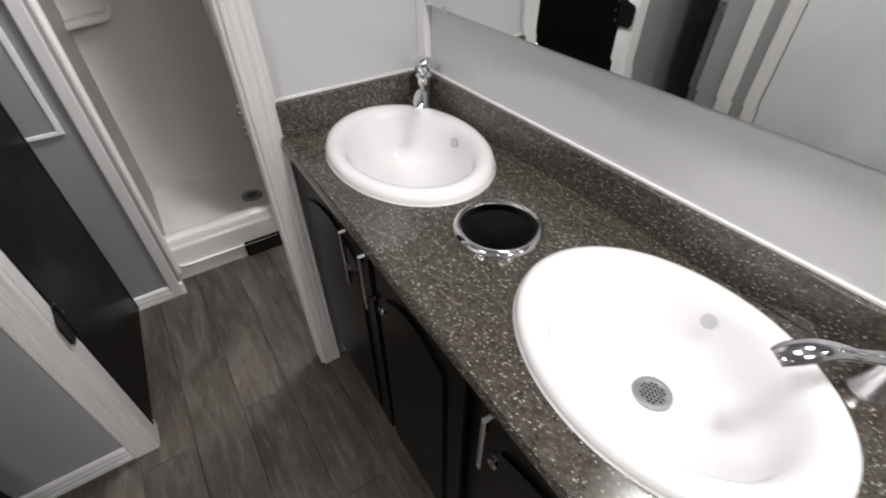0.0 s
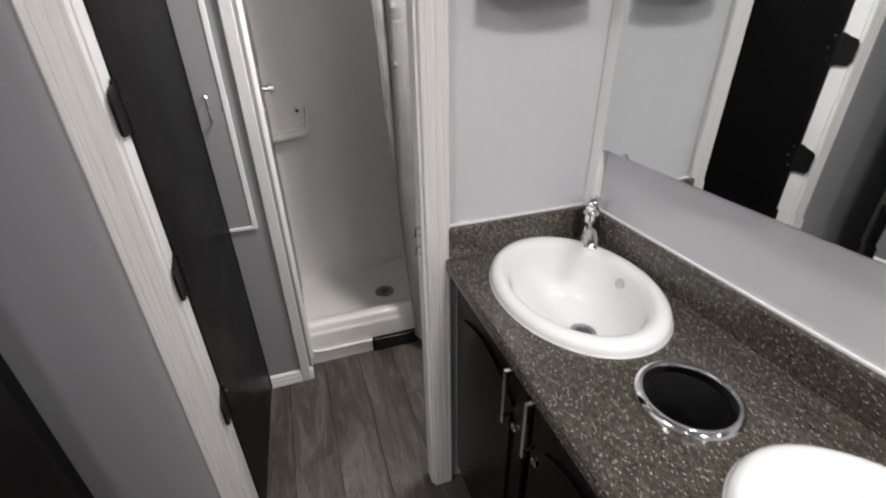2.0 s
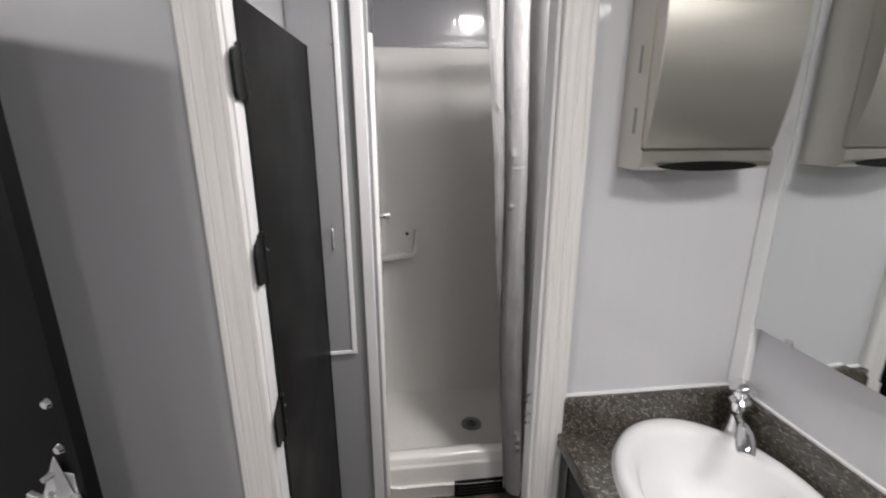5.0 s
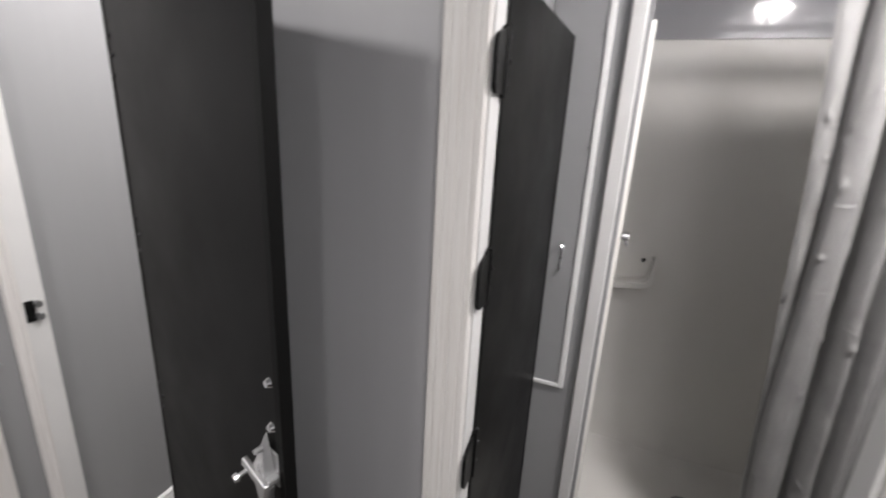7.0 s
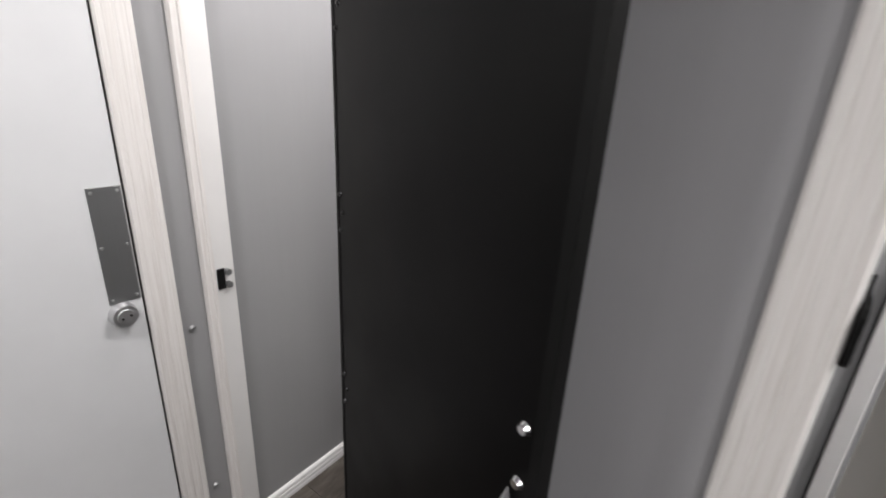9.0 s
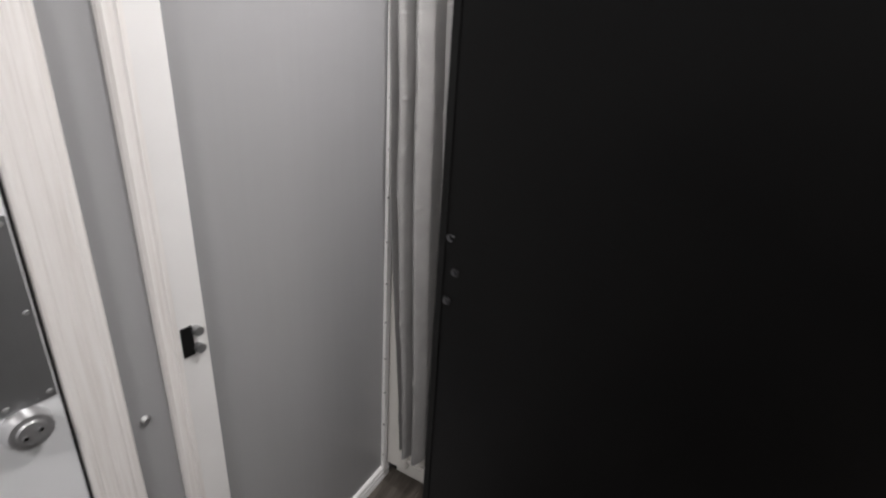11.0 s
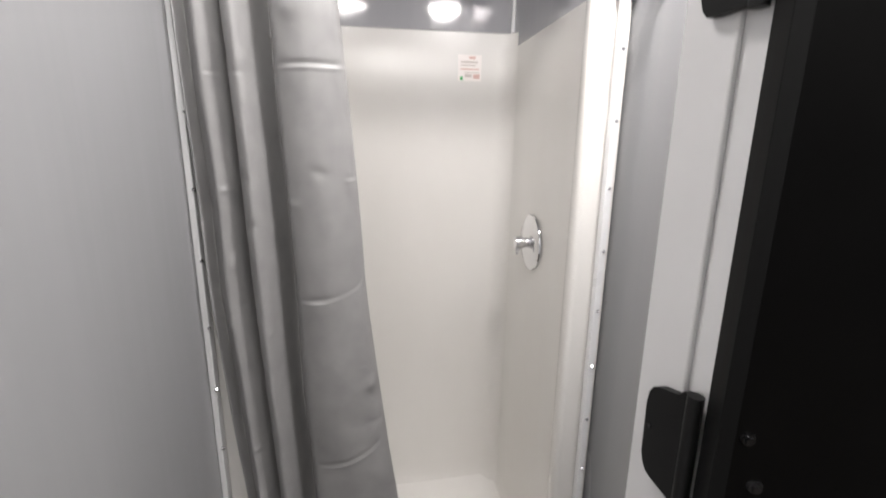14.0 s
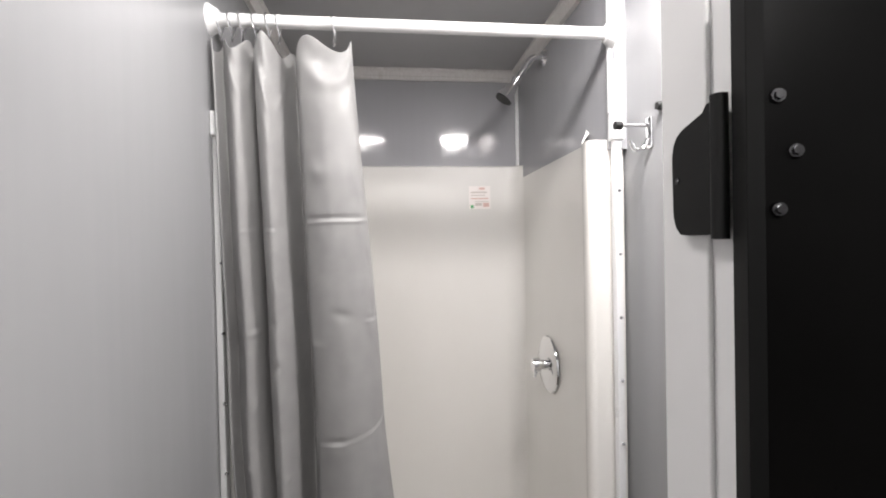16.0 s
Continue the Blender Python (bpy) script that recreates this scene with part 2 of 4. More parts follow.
def box(bm, x0, x1, y0, y1, z0, z1, bevel=0.0, seg=2):
    made = bmesh.ops.create_cube(bm, size=1, matrix=Matrix.LocRotScale(
        ((x0 + x1) / 2, (y0 + y1) / 2, (z0 + z1) / 2), None, (abs(x1 - x0), abs(y1 - y0), abs(z1 - z0))))["verts"]
    if bevel:
        edges = list({e for v in made for e in v.link_edges})
        bmesh.ops.bevel(bm, geom=edges, offset=bevel, segments=seg, profile=0.5, affect="EDGES")
    return bm


def boxes(*rows, bevel=0.0):
    bm = bmesh.new()
    for r in rows:
        box(bm, *r, bevel=bevel)
    return bm


def slab(*r, bevel=0.0, seg=2):
    return box(bmesh.new(), *r, bevel=bevel, seg=seg)


def rod(bm, a, b, r0, r1=None, sides=20):
    a, b = Vector(a), Vector(b)
    d = b - a
    m = Matrix.Translation((a + b) / 2) @ d.to_track_quat("Z", "Y").to_matrix().to_4x4()
    bmesh.ops.create_cone(bm, cap_ends=True, segments=sides, radius1=r0, radius2=r0 if r1 is None else r1, depth=d.length, matrix=m)
    return bm


def tube(bm, points, radii, sides=16, flat=1.0):
    """A swept tube through points with a radius at each; flat squeezes it sideways."""
    pts = [Vector(p) for p in points]
    rings = []
    for i, p in enumerate(pts):
        d = (pts[min(i + 1, len(pts) - 1)] - pts[max(i - 1, 0)]).normalized()
        side = d.cross(Vector((0, 0, 1)))
        side = side.normalized() if side.length > 1e-3 else Vector((1, 0, 0))
        up = side.cross(d).normalized()
        r = radii[i] if isinstance(radii, (list, tuple)) else radii
        rings.append([bm.verts.new(p + (side * math.cos(a) + up * math.sin(a) * flat) * r)
                      for a in (2 * math.pi * k / sides for k in range(sides))])
    for one, two in zip(rings, rings[1:]):
        for k in range(sides):
            bm.faces.new((one[k], one[(k + 1) % sides], two[(k + 1) % sides], two[k]))
    bm.faces.new(rings[0][::-1])
    bm.faces.new(rings[-1])
    return bm


def smooth_path(ctrl, n=24):
    """Points along a Catmull-Rom curve through the control points (tuples of any length)."""
    c = [ctrl[0], *ctrl, ctrl[-1]]
    out = []
    for i in range(n + 1):
        u = i / n * (len(ctrl) - 1)
        k = min(int(u), len(ctrl) - 2)
        f = u - k
        p0, p1, p2, p3 = c[k:k + 4]
        out.append(tuple(0.5 * (2 * b + (d - a) * f + (2 * a - 5 * b + 4 * d - e) * f * f + (3 * b - a - 3 * d + e) * f ** 3)
                         for a, b, d, e in zip(p0, p1, p2, p3)))
    return out


def lathe(bm, rings, centre, sides=48, close=True):
    """Rings of (x radius, y radius, z, x shift) about centre."""
    loops = []
    for a, b, z, shift in rings:
        loops.append([bm.verts.new((centre[0] + shift + a * math.cos(t), centre[1] + b * math.sin(t), z))
                      for t in (2 * math.pi * k / sides for k in range(sides))])
    for one, two in zip(loops, loops[1:]):
        for k in range(sides):
            bm.faces.new((one[k], one[(k + 1) % sides], two[(k + 1) % sides], two[k]))
    if close:
        bm.faces.new(loops[-1])
    return bm


def prism(bm, outline, axis, lo, hi):
    """A flat outline (pairs) pushed along an axis: 'x' takes (y, z), 'y' takes (x, z), 'z' takes (x, y)."""
    def at(p, h):
        return {"x": (h, p[0], p[1]), "y": (p[0], h, p[1]), "z": (p[0], p[1], h)}[axis]
    low, high = [bm.verts.new(at(p, lo)) for p in outline], [bm.verts.new(at(p, hi)) for p in outline]
    n = len(outline)
    for k in range(n):
        bm.faces.new((low[k], low[(k + 1) % n], high[(k + 1) % n], high[k]))
    bm.faces.new(low[::-1])
    bm.faces.new(high)
    return bm


def fluted(width, depth):
    """Section of a fluted casing, across and out."""
    w, d = width, depth
    return [(0, 0), (0, d * 0.8), (w * 0.05, d), (w * 0.16, d), (w * 0.20, d * 0.93), (w * 0.25, d), (w * 0.44, d), (w * 0.48, d * 0.93),
            (w * 0.52, d * 0.93), (w * 0.56, d), (w * 0.75, d), (w * 0.80, d * 0.93), (w * 0.84, d), (w * 0.95, d), (w, d * 0.75), (w, 0)]


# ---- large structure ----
setting("wall_end", slab(END_X - 0.09, END_X, REAR_Y, BACK_Y, 0, CEIL), GREY_SATIN_DIM, "smooth grey vinyl panel end wall beside the outer door")
setting("wall_vanity", prism(bmesh.new(), [(VAN_X, A0), (VAN_X + (A0 - REAR_Y) * math.tan(VAN_TURN), REAR_Y), (FAR_X + 0.09, REAR_Y), (FAR_X + 0.09, BACK_Y),
        (EAST_X, BACK_Y), (EAST_X, A0)], "z", 0, CEIL), GREY_LIT, "glossy grey panel wall, painted as brightly lit, behind the vanity mirror")
setting("wall_back", slab(END_X, FAR_X, BACK_Y, BACK_Y + 0.09, 0, CEIL), GREY_GLOSS_DIM, "glossy grey panel outer wall behind the showers")
setting("wall_rear", slab(END_X, FAR_X, REAR_Y - 0.09, REAR_Y, 0, CEIL), GREY_SATIN_DIM, "plain grey panel wall across the corridor")
setting("wall_partition", boxes((D1R, D2L, A0, A1, 0, CEIL)), GREY_PARTITION_SHADED, "grey panel partition between the two doorways")
setting("wall_vanity_side", boxes((D2R, EAST_X, A0, A1S, 0, CEIL)), GREY_LIT, "glossy grey panel wall, painted as brightly lit, beside the vanity")
setting("wall_over_doors", boxes((END_X, D1R, A0, A1, HEAD, CEIL), (D2L, D2R, A0, A1, HEAD, CEIL)), GREY_SATIN_DIM, "grey panel strips over the doorways")
setting("wall_shower_room_1", boxes((R1X, R1X + 0.06, A1, BACK_Y, 0, CEIL)), GREY_SATIN_DIM, "grey panel side wall of the first shower room")
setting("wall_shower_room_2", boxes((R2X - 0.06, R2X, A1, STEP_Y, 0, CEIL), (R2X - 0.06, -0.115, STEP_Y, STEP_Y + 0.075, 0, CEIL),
        (-0.19, -0.115, STEP_Y + 0.075, BACK_Y, 0, CEIL)), GREY_SATIN_DIM, "grey panel side wall of the second shower room with a step")
setting("ceiling", slab(END_X, FAR_X, REAR_Y, BACK_Y, CEIL, CEIL + 0.06), CEILING, "pale grey panel ceiling", "ceiling")

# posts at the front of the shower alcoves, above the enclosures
setting("alcove_post", boxes((R1X - 0.04, R1X, 1.985, BACK_Y, 1.74, CEIL)), GREY_GLOSS_DIM, "glossy grey panel wall above the shower enclosure", "wall")


# ---- trim ----
def casing_strip(name, x0, width, y, z0, z1, label):
    """Upright fluted casing on a wall that faces the corridor."""
    bm = prism(bmesh.new(), [(x0 + u, y - d) for u, d in fluted(width, 0.016)], "z", z0, z1)
    return setting(name, bm, CASING, label, "trim")


casing_strip("trim_door_2_hinge_side", D2L - 0.068, 0.068, A0, 0, HEAD + 0.06, "whitewashed fluted wooden casing beside the doorway")
casing_strip("trim_door_2_strike_side", D2R + 0.002, 0.060, A0, 0, HEAD + 0.06, "whitewashed fluted wooden casing between doorway and vanity")
casing_strip("trim_door_1_hinge_side", D1R + 0.002, 0.066, A0, 0, HEAD + 0.06, "whitewashed fluted wooden casing behind the open door")
for n, (a, b) in enumerate(((D1L, D1R + 0.06), (D2L, D2R))):
    setting(f"trim_door_head_{n + 1}", slab(a, b, A0 - 0.016, A0, HEAD, HEAD + 0.06, bevel=0.003), CASING, "whitewashed wooden casing over the doorway", "trim")


def jamb(name, x0, x1, y0, y1, label):
    return setting(name, slab(x0, x1, y0, y1, 0, HEAD, bevel=0.002), JAMB, label, "trim")


jamb("jamb_door_2_hinge_side", D2L - 0.004, D2L + 0.004, A0 - 0.006, A1 + 0.008, "plain white painted door jamb with black hinges")
jamb("jamb_door_2_strike_side", D2R - 0.006, D2R + 0.002, A0 - 0.006, A1S + 0.003, "plain white painted door jamb")
jamb("jamb_door_1_hinge_side", D1R - 0.004, D1R + 0.004, A0 - 0.006, A1 + 0.001, "plain white painted door jamb with black hinges")
setting("door_stop_1", slab(D1R - 0.008, D1R - 0.0035, A0 + 0.016, A1 + 0.001, 0, HEAD, bevel=0.002), JAMB, "white door stop board on the jamb", "trim")
# strike post of door 1 against the end wall: wood edge, then a plain white jamb
setting("jamb_door_1_strike_side", slab(END_X, END_X + 0.020, 1.307, 1.363, 0, HEAD, bevel=0.002), JAMB, "plain white jamb with a steel strike", "trim")
bm = prism(bmesh.new(), [(END_X, 1.280), (END_X + 0.010, 1.280), (END_X + 0.016, 1.284), (END_X + 0.018, 1.297), (END_X + 0.022, 1.300), (END_X + 0.022, 1.308), (END_X, 1.308)], "z", 0, HEAD)
setting("trim_door_1_strike_side", bm, CASING, "narrow whitewashed wooden casing on the end wall", "trim")
bm = prism(bmesh.new(), [(END_X + d, 1.136 + u) for u, d in fluted(0.073, 0.016)], "z", 0, 2.06)
setting("trim_outer_door", bm, CASING, "whitewashed fluted wooden casing beside the outer door", "trim")


def beside_vanity_wall(bm):
    """Turn what was built square to the corner so that it lies along the vanity wall."""
    pivot = Vector((VAN_X, A0, 0))
    bmesh.ops.transform(bm, matrix=Matrix.Translation(pivot) @ Matrix.Rotation(VAN_TURN, 4, "Z") @ Matrix.Translation(-pivot), verts=bm.verts[:])
    return bm


setting("trim_vanity_corner", beside_vanity_wall(slab(VAN_X - 0.019, VAN_X, A0 - 0.040, A0, 0.955, CEIL, bevel=0.004)), TRIM, "white corner strip above the vanity backsplash", "trim")

BASE = [(0, 0), (0.012, 0), (0.012, 0.014), (0.009, 0.017), (0.012, 0.021), (0.012, 0.034), (0.009, 0.038), (0.011, 0.043), (0.010, 0.052), (0.005, 0.058), (0, 0.060)]
setting("baseboard_partition", prism(bmesh.new(), [(A0 - d, z) for d, z in BASE], "x", D1R + 0.068, D2L - 0.068), TRIM, "white ribbed baseboard along the partition", "baseboard")
setting("baseboard_end", prism(bmesh.new(), [(END_X + d, z) for d, z in BASE], "y", 1.363, 2.0), TRIM, "white ribbed baseboard in the first shower room", "baseboard")
setting("baseboard_step", prism(bmesh.new(), [(STEP_Y - d, z) for d, z in BASE], "x", R2X, -0.115), TRIM, "white ribbed baseboard beside the second shower", "baseboard")
setting("baseboard_room_2", prism(bmesh.new(), [(R2X + d, z) for d, z in BASE], "y", A1, STEP_Y - 0.012), TRIM, "white ribbed baseboard behind the open door", "baseboard")

CROWN = [(0, 0), (0.012, 0), (0.016, 0.010), (0.012, 0.013), (0.018, 0.024), (0.026, 0.030), (0.026, 0.038), (0, 0.038)]
Z0 = CEIL - 0.038
setting("trim_crown_back", prism(bmesh.new(), [(BACK_Y - d, Z0 + z) for d, z in CROWN], "x", END_X, EAST_X), CASING, "whitewashed ribbed crown strip under the ceiling", "trim")
setting("trim_crown_room_1", prism(bmesh.new(), [(R1X - 0.04 - d, Z0 + z) for d, z in CROWN], "y", 1.985, BACK_Y - 0.026), CASING, "whitewashed ribbed crown strip under the ceiling", "trim")
setting("trim_crown_end", prism(bmesh.new(), [(END_X + d, Z0 + z) for d, z in CROWN], "y", A1, BACK_Y - 0.026), CASING, "whitewashed ribbed crown strip under the ceiling", "trim")
# white edge strips of the first shower alcove
setting("trim_alcove_upper", slab(R1X - 0.046, R1X - 0.037, 1.972, 1.986, 1.815, CEIL, bevel=0.003), TRIM, "white corner strip above the shower enclosure", "trim")
setting("trim_alcove_board", slab(-0.163, -0.126, STEP_Y - 0.014, STEP_Y, 0.0, CEIL, bevel=0.004), JAMB, "wide white board beside the second shower", "trim")
setting("trim_alcove_return", slab(-0.1265, -0.1145, STEP_Y + 0.0005, 1.982, 0.0, CEIL), JAMB, "white board edge beside the second shower", "trim")


# ---- outer door ----
def outer_door():
    d = tagged(new("door_1"), "closed white outer door with steel push plate", "door", "", "structure")
    part("door_leaf", slab(END_X, END_X + 0.012, 0.22, 1.130, 0.02, 2.0, bevel=0.003), DOOR_WHITE, d)
    part("edge_gap", slab(END_X, END_X + 0.004, 1.130, 1.136, 0.0, 2.02), RUBBER, d, "dark weather seal")
    x = END_X + 0.012
    plate = part("push_plate", slab(x, x + 0.002, 1.061, 1.127, 0.955, 1.232, bevel=0.0007, seg=1), PLATE, d, "grey satin steel push plate")
    for y in (1.069, 1.119):
        for z in (0.966, 1.095, 1.221):
            part("screw", rod(bmesh.new(), (x + 0.001, y, z), (x + 0.0045, y, z), 0.0042, 0.0030, 12), NICKEL, plate)
    bolt = part("deadbolt", rod(bmesh.new(), (x, 1.083, 0.926), (x + 0.020, 1.083, 0.926), 0.031, 0.026, 32), NICKEL, d, "round chrome deadbolt", True)
    part("bolt_face", rod(bmesh.new(), (x + 0.020, 1.083, 0.926), (x + 0.024, 1.083, 0.926), 0.018, 0.017, 28), NICKEL, bolt, "", True)
    for s in (-1, 1):
        part("bolt_screw", rod(bmesh.new(), (x + 0.023, 1.083 + 0.009 * s, 0.926 + 0.002 * s), (x + 0.026, 1.083 + 0.009 * s, 0.926 + 0.002 * s), 0.003, None, 10), CHROME, bolt)


outer_door()
for z in (0.817, 0.258):
    tagged(part("wall_bolt", rod(bmesh.new(), (END_X, 1.237, z), (END_X + 0.007, 1.237, z), 0.010, 0.006, 16), PLATE, None, "", True),
           "grey steel bolt head in the end wall", "bolt", "bolts in the end wall")
st = thing("strike_plate", "bent steel strike plate on the white jamb", "strike plate")
part("plate", slab(END_X + 0.019, END_X + 0.023, 1.312, 1.334, 0.913, 0.974, bevel=0.001, seg=1), HINGE, st, "dark steel plate")
for z in (0.925, 0.962):
    part("prong", rod(bmesh.new(), (END_X + 0.014, 1.340, z), (END_X + 0.034, 1.340, z), 0.009, None, 16), PLATE, st, "grey steel roller", True)
st = thing("door_stop", "small grey steel stop plate high on the white jamb", "door stop")
part("plate", slab(END_X + 0.019, END_X + 0.0225, 1.322, 1.350, 1.652, 1.700, bevel=0.001, seg=1), NICKEL, st)
part("stop_screw", rod(bmesh.new(), (END_X + 0.022, 1.338, 1.664), (END_X + 0.0255, 1.338, 1.664), 0.005, 0.004, 14), HINGE, st, "dark screw head")
st = thing("strike_plate", "chrome strike clip on the doorway jamb", "strike plate")
for z in (0.888, 0.938):
    part("prong", tube(bmesh.new(), [(D2R - 0.004, A0 + 0.006, z + 0.02), (D2R - 0.018, A0 + 0.002, z + 0.018), (D2R - 0.02, A0 + 0.002, z), (D2R - 0.004, A0 + 0.006, z - 0.004)], 0.004, 8), CHROME, st, "", True)


# ---- black partition doors ----
def hinge(parent, pin, z0, leaf_dir, plate_normal, door_dir):
    """A black wrap hinge: a leaf on the jamb, the pin's knuckle, a strap on the door with three bolts."""
    p, l, n = Vector((pin[0], pin[1], 0)), Vector((*leaf_dir, 0)), Vector((*plate_normal, 0))
    bm = bmesh.new()
    shape = [(0.004, -0.001), (0.004, 0.088), (0.011, 0.088), (0.015, 0.083), (0.036, 0.077), (0.043, 0.073), (0.047, 0.067), (0.049, 0.058), (0.048, 0.013), (0.045, 0.005), (0.040, 0.000), (0.032, -0.001)]
    front, rear = [], []
    for u, z in shape:
        front.append(bm.verts.new(p + l * u + n * 0.007 + Vector((0, 0, z0 + z))))
        rear.append(bm.verts.new(p + l * u + n * 0.001 + Vector((0, 0, z0 + z))))
    k = len(shape)
    for i in range(k):
        bm.faces.new((front[i], front[(i + 1) % k], rear[(i + 1) % k], rear[i]))
    bm.faces.new(front)
    bm.faces.new(rear[::-1])
    h = part("hinge", bm, HINGE, parent, "black wrap-around hinge")
    part("knuckle", rod(bmesh.new(), p + n * 0.006 + Vector((0, 0, z0 - 0.004)), p + n * 0.006 + Vector((0, 0, z0 + 0.091)), 0.0055, None, 14), HINGE, h, "", True)
    part("screw", rod(bmesh.new(), p + l * 0.042 + n * 0.006 + Vector((0, 0, z0 + 0.040)), p + l * 0.042 + n * 0.0078 + Vector((0, 0, z0 + 0.040)), 0.0022, None, 10), BOLT, h)
    return h


def partition_door(label, pin, away, face, width, z0, z1, hinge_zs, leaf_at, leaf_dir, plate_normal):
    """pin: hinge corner; away: unit vector along the door; face: unit normal of the seen side."""
    d = tagged(thing("partition_door", label, "door", "black partition doors"))
    p, a, f = Vector((*pin, 0)), Vector((*away, 0)).normalized(), Vector((*face, 0)).normalized()
    turn = Matrix((a, f, Vector((0, 0, 1)))).transposed().to_4x4()
    m = Matrix.Translation(p) @ turn
    leaf = slab(0.002, width, -0.018, 0.0, z0, z1, bevel=0.002)
    bmesh.ops.transform(leaf, matrix=m, verts=leaf.verts[:])
    part("door_leaf", leaf, BLACK, d)
    edge = boxes((width - 0.012, width + 0.003, -0.0195, 0.0012, z0, z1), (0.0, 0.010, -0.0195, 0.0012, z0, z1), bevel=0.0005)
    bmesh.ops.transform(edge, matrix=m, verts=edge.verts[:])
    part("edge_strip", edge, EDGE, d, "matt black edge channel")
    for z in hinge_zs:
        h = hinge(d, leaf_at, z, leaf_dir, plate_normal, away)
        for u, dz in ((0.017, 0.013), (0.026, 0.047), (0.017, 0.080)):
            b = rod(bmesh.new(), (u, -0.001, z + dz), (u, 0.0022, z + dz), 0.0052, 0.0040, 14)
            rod(b, (u, 0.0020, z + dz), (u, 0.0042, z + dz), 0.0030, 0.0026, 6)
            bmesh.ops.transform(b, matrix=m, verts=b.verts[:])
            part("bolt", b, BOLT, h, "dark steel bolt head")
    return d, m


A1V = Vector((0.497, -0.163)).normalized()
door_a, m1 = partition_door("black laminate stall door swung open against the grey partition", (-1.029, 1.281), A1V, (A1V.y, -A1V.x), 0.523,
                            0.06, 1.70, (1.539, 1.206, 0.832, 0.48), (D1R - 0.0075, A0 - 0.003), (0.0, 1.0), (-1.0, 0.0))
A2V = Vector((0.022, 0.52)).normalized()
door_b, m2 = partition_door("black laminate stall door swung open into the shower room", (D2L + 0.006, 1.352), A2V, (A2V.y, -A2V.x), 0.552,
                            0.04, 1.712, (1.545, 1.225, 0.880, 0.50), (D2L + 0.004, 1.346), (0.0, -1.0), (1.0, 0.0))


def latch():
    """Slide latch on the open door: base plate, three-cornered bracket with studs, slanting bar, knob pin and lower wing."""
    l = part("latch", boxes((0.480, 0.512, -0.001, 0.003, 0.950, 1.010), bevel=0.002), NICKEL, door_a, "chrome slide latch")
    bm = bmesh.new()
    vs = [bm.verts.new(v) for v in ((0.474, 0.004, 1.000), (0.512, 0.004, 0.984), (0.491, 0.004, 1.058), (0.476, 0.024, 0.994), (0.508, 0.024, 0.980), (0.490, 0.010, 1.048))]
    for f in ((0, 1, 2), (3, 5, 4), (0, 3, 4, 1), (1, 4, 5, 2), (2, 5, 3, 0)):
        bm.faces.new([vs[i] for i in f])
    bmesh.ops.recalc_face_normals(bm, faces=bm.faces[:])
    bmesh.ops.bevel(bm, geom=bm.edges[:], offset=0.0015, segments=2, profile=0.5, affect="EDGES")
    bar = slab(-0.034, 0.034, 0.022, 0.031, -0.008, 0.008, bevel=0.002)
    bmesh.ops.transform(bar, matrix=Matrix.Translation((0.490, 0, 0.990)) @ Matrix.Rotation(radians(14), 4, "Y"), verts=bar.verts[:])
    bits = [("bracket", bm, "three-cornered steel bracket"), ("bar", bar, ""),
            ("knob_pin", tube(bmesh.new(), [(0.468, 0.030, 0.986), (0.468, 0.042, 0.984), (0.468, 0.043, 0.984), (0.468, 0.049, 0.983)], [0.0035, 0.0035, 0.0075, 0.0065], 12), ""),
            ("wing", prism(bmesh.new(), [(0.484, 0.980), (0.512, 0.970), (0.506, 0.944), (0.498, 0.938)], "y", 0.008, 0.026), ""),
            ("side_tab", slab(0.508, 0.521, 0.003, 0.022, 0.982, 0.992, bevel=0.002), "")]
    for u, z in ((0.490, 1.030), (0.493, 1.004)):
        bits.append(("stud", rod(bmesh.new(), (u, 0.012, z), (u, 0.026, z), 0.0055, 0.004, 12), ""))
    lower = m1 @ Matrix.Translation((-0.003, 0, -0.014))
    for name, b, label in bits:
        bmesh.ops.transform(b, matrix=lower, verts=b.verts[:])
        part(name, b, NICKEL, l, label)
    for z in (1.128, 1.052):
        b = rod(bmesh.new(), (0.497, 0, z), (0.497, 0.006, z), 0.0085, 0.0055, 18)
        bmesh.ops.transform(b, matrix=m1, verts=b.verts[:])
        part("carriage_bolt", b, CHROME, l, "", True)
    l.data.transform(m1)


latch()

# ---- access panel beside the second shower ----
ap = thing("access_panel", "flat grey access panel edged with riveted white strip", "panel")
part("panel", slab(R2X + 0.004, -0.206, STEP_Y - 0.005, STEP_Y - 0.001, 0.745, 2.05, bevel=0.001, seg=1), GREY_SATIN_DIM, ap)
part("side_strip", slab(-0.212, -0.196, STEP_Y - 0.009, STEP_Y - 0.001, 0.735, 2.05, bevel=0.002), TRIM, ap, "white plastic edge strip")
part("bottom_strip", slab(R2X + 0.004, -0.2125, STEP_Y - 0.009, STEP_Y - 0.001, 0.735, 0.748, bevel=0.002), TRIM, ap, "white plastic edge strip")
for z in (0.752, 1.14, 1.45, 1.72):
    part("rivet", rod(bmesh.new(), (-0.218, STEP_Y - 0.004, z), (-0.218, STEP_Y - 0.008, z), 0.0042, 0.002, 10), CHROME, ap)
part("pull", tube(bmesh.new(), smooth_path([(-0.250, STEP_Y - 0.004, 1.19), (-0.250, STEP_Y - 0.03, 1.185), (-0.250, STEP_Y - 0.036, 1.15), (-0.250, STEP_Y - 0.03, 1.115), (-0.250, STEP_Y - 0.004, 1.11)], 16), 0.0035, 8), CHROME, ap, "chrome wire pull", True)


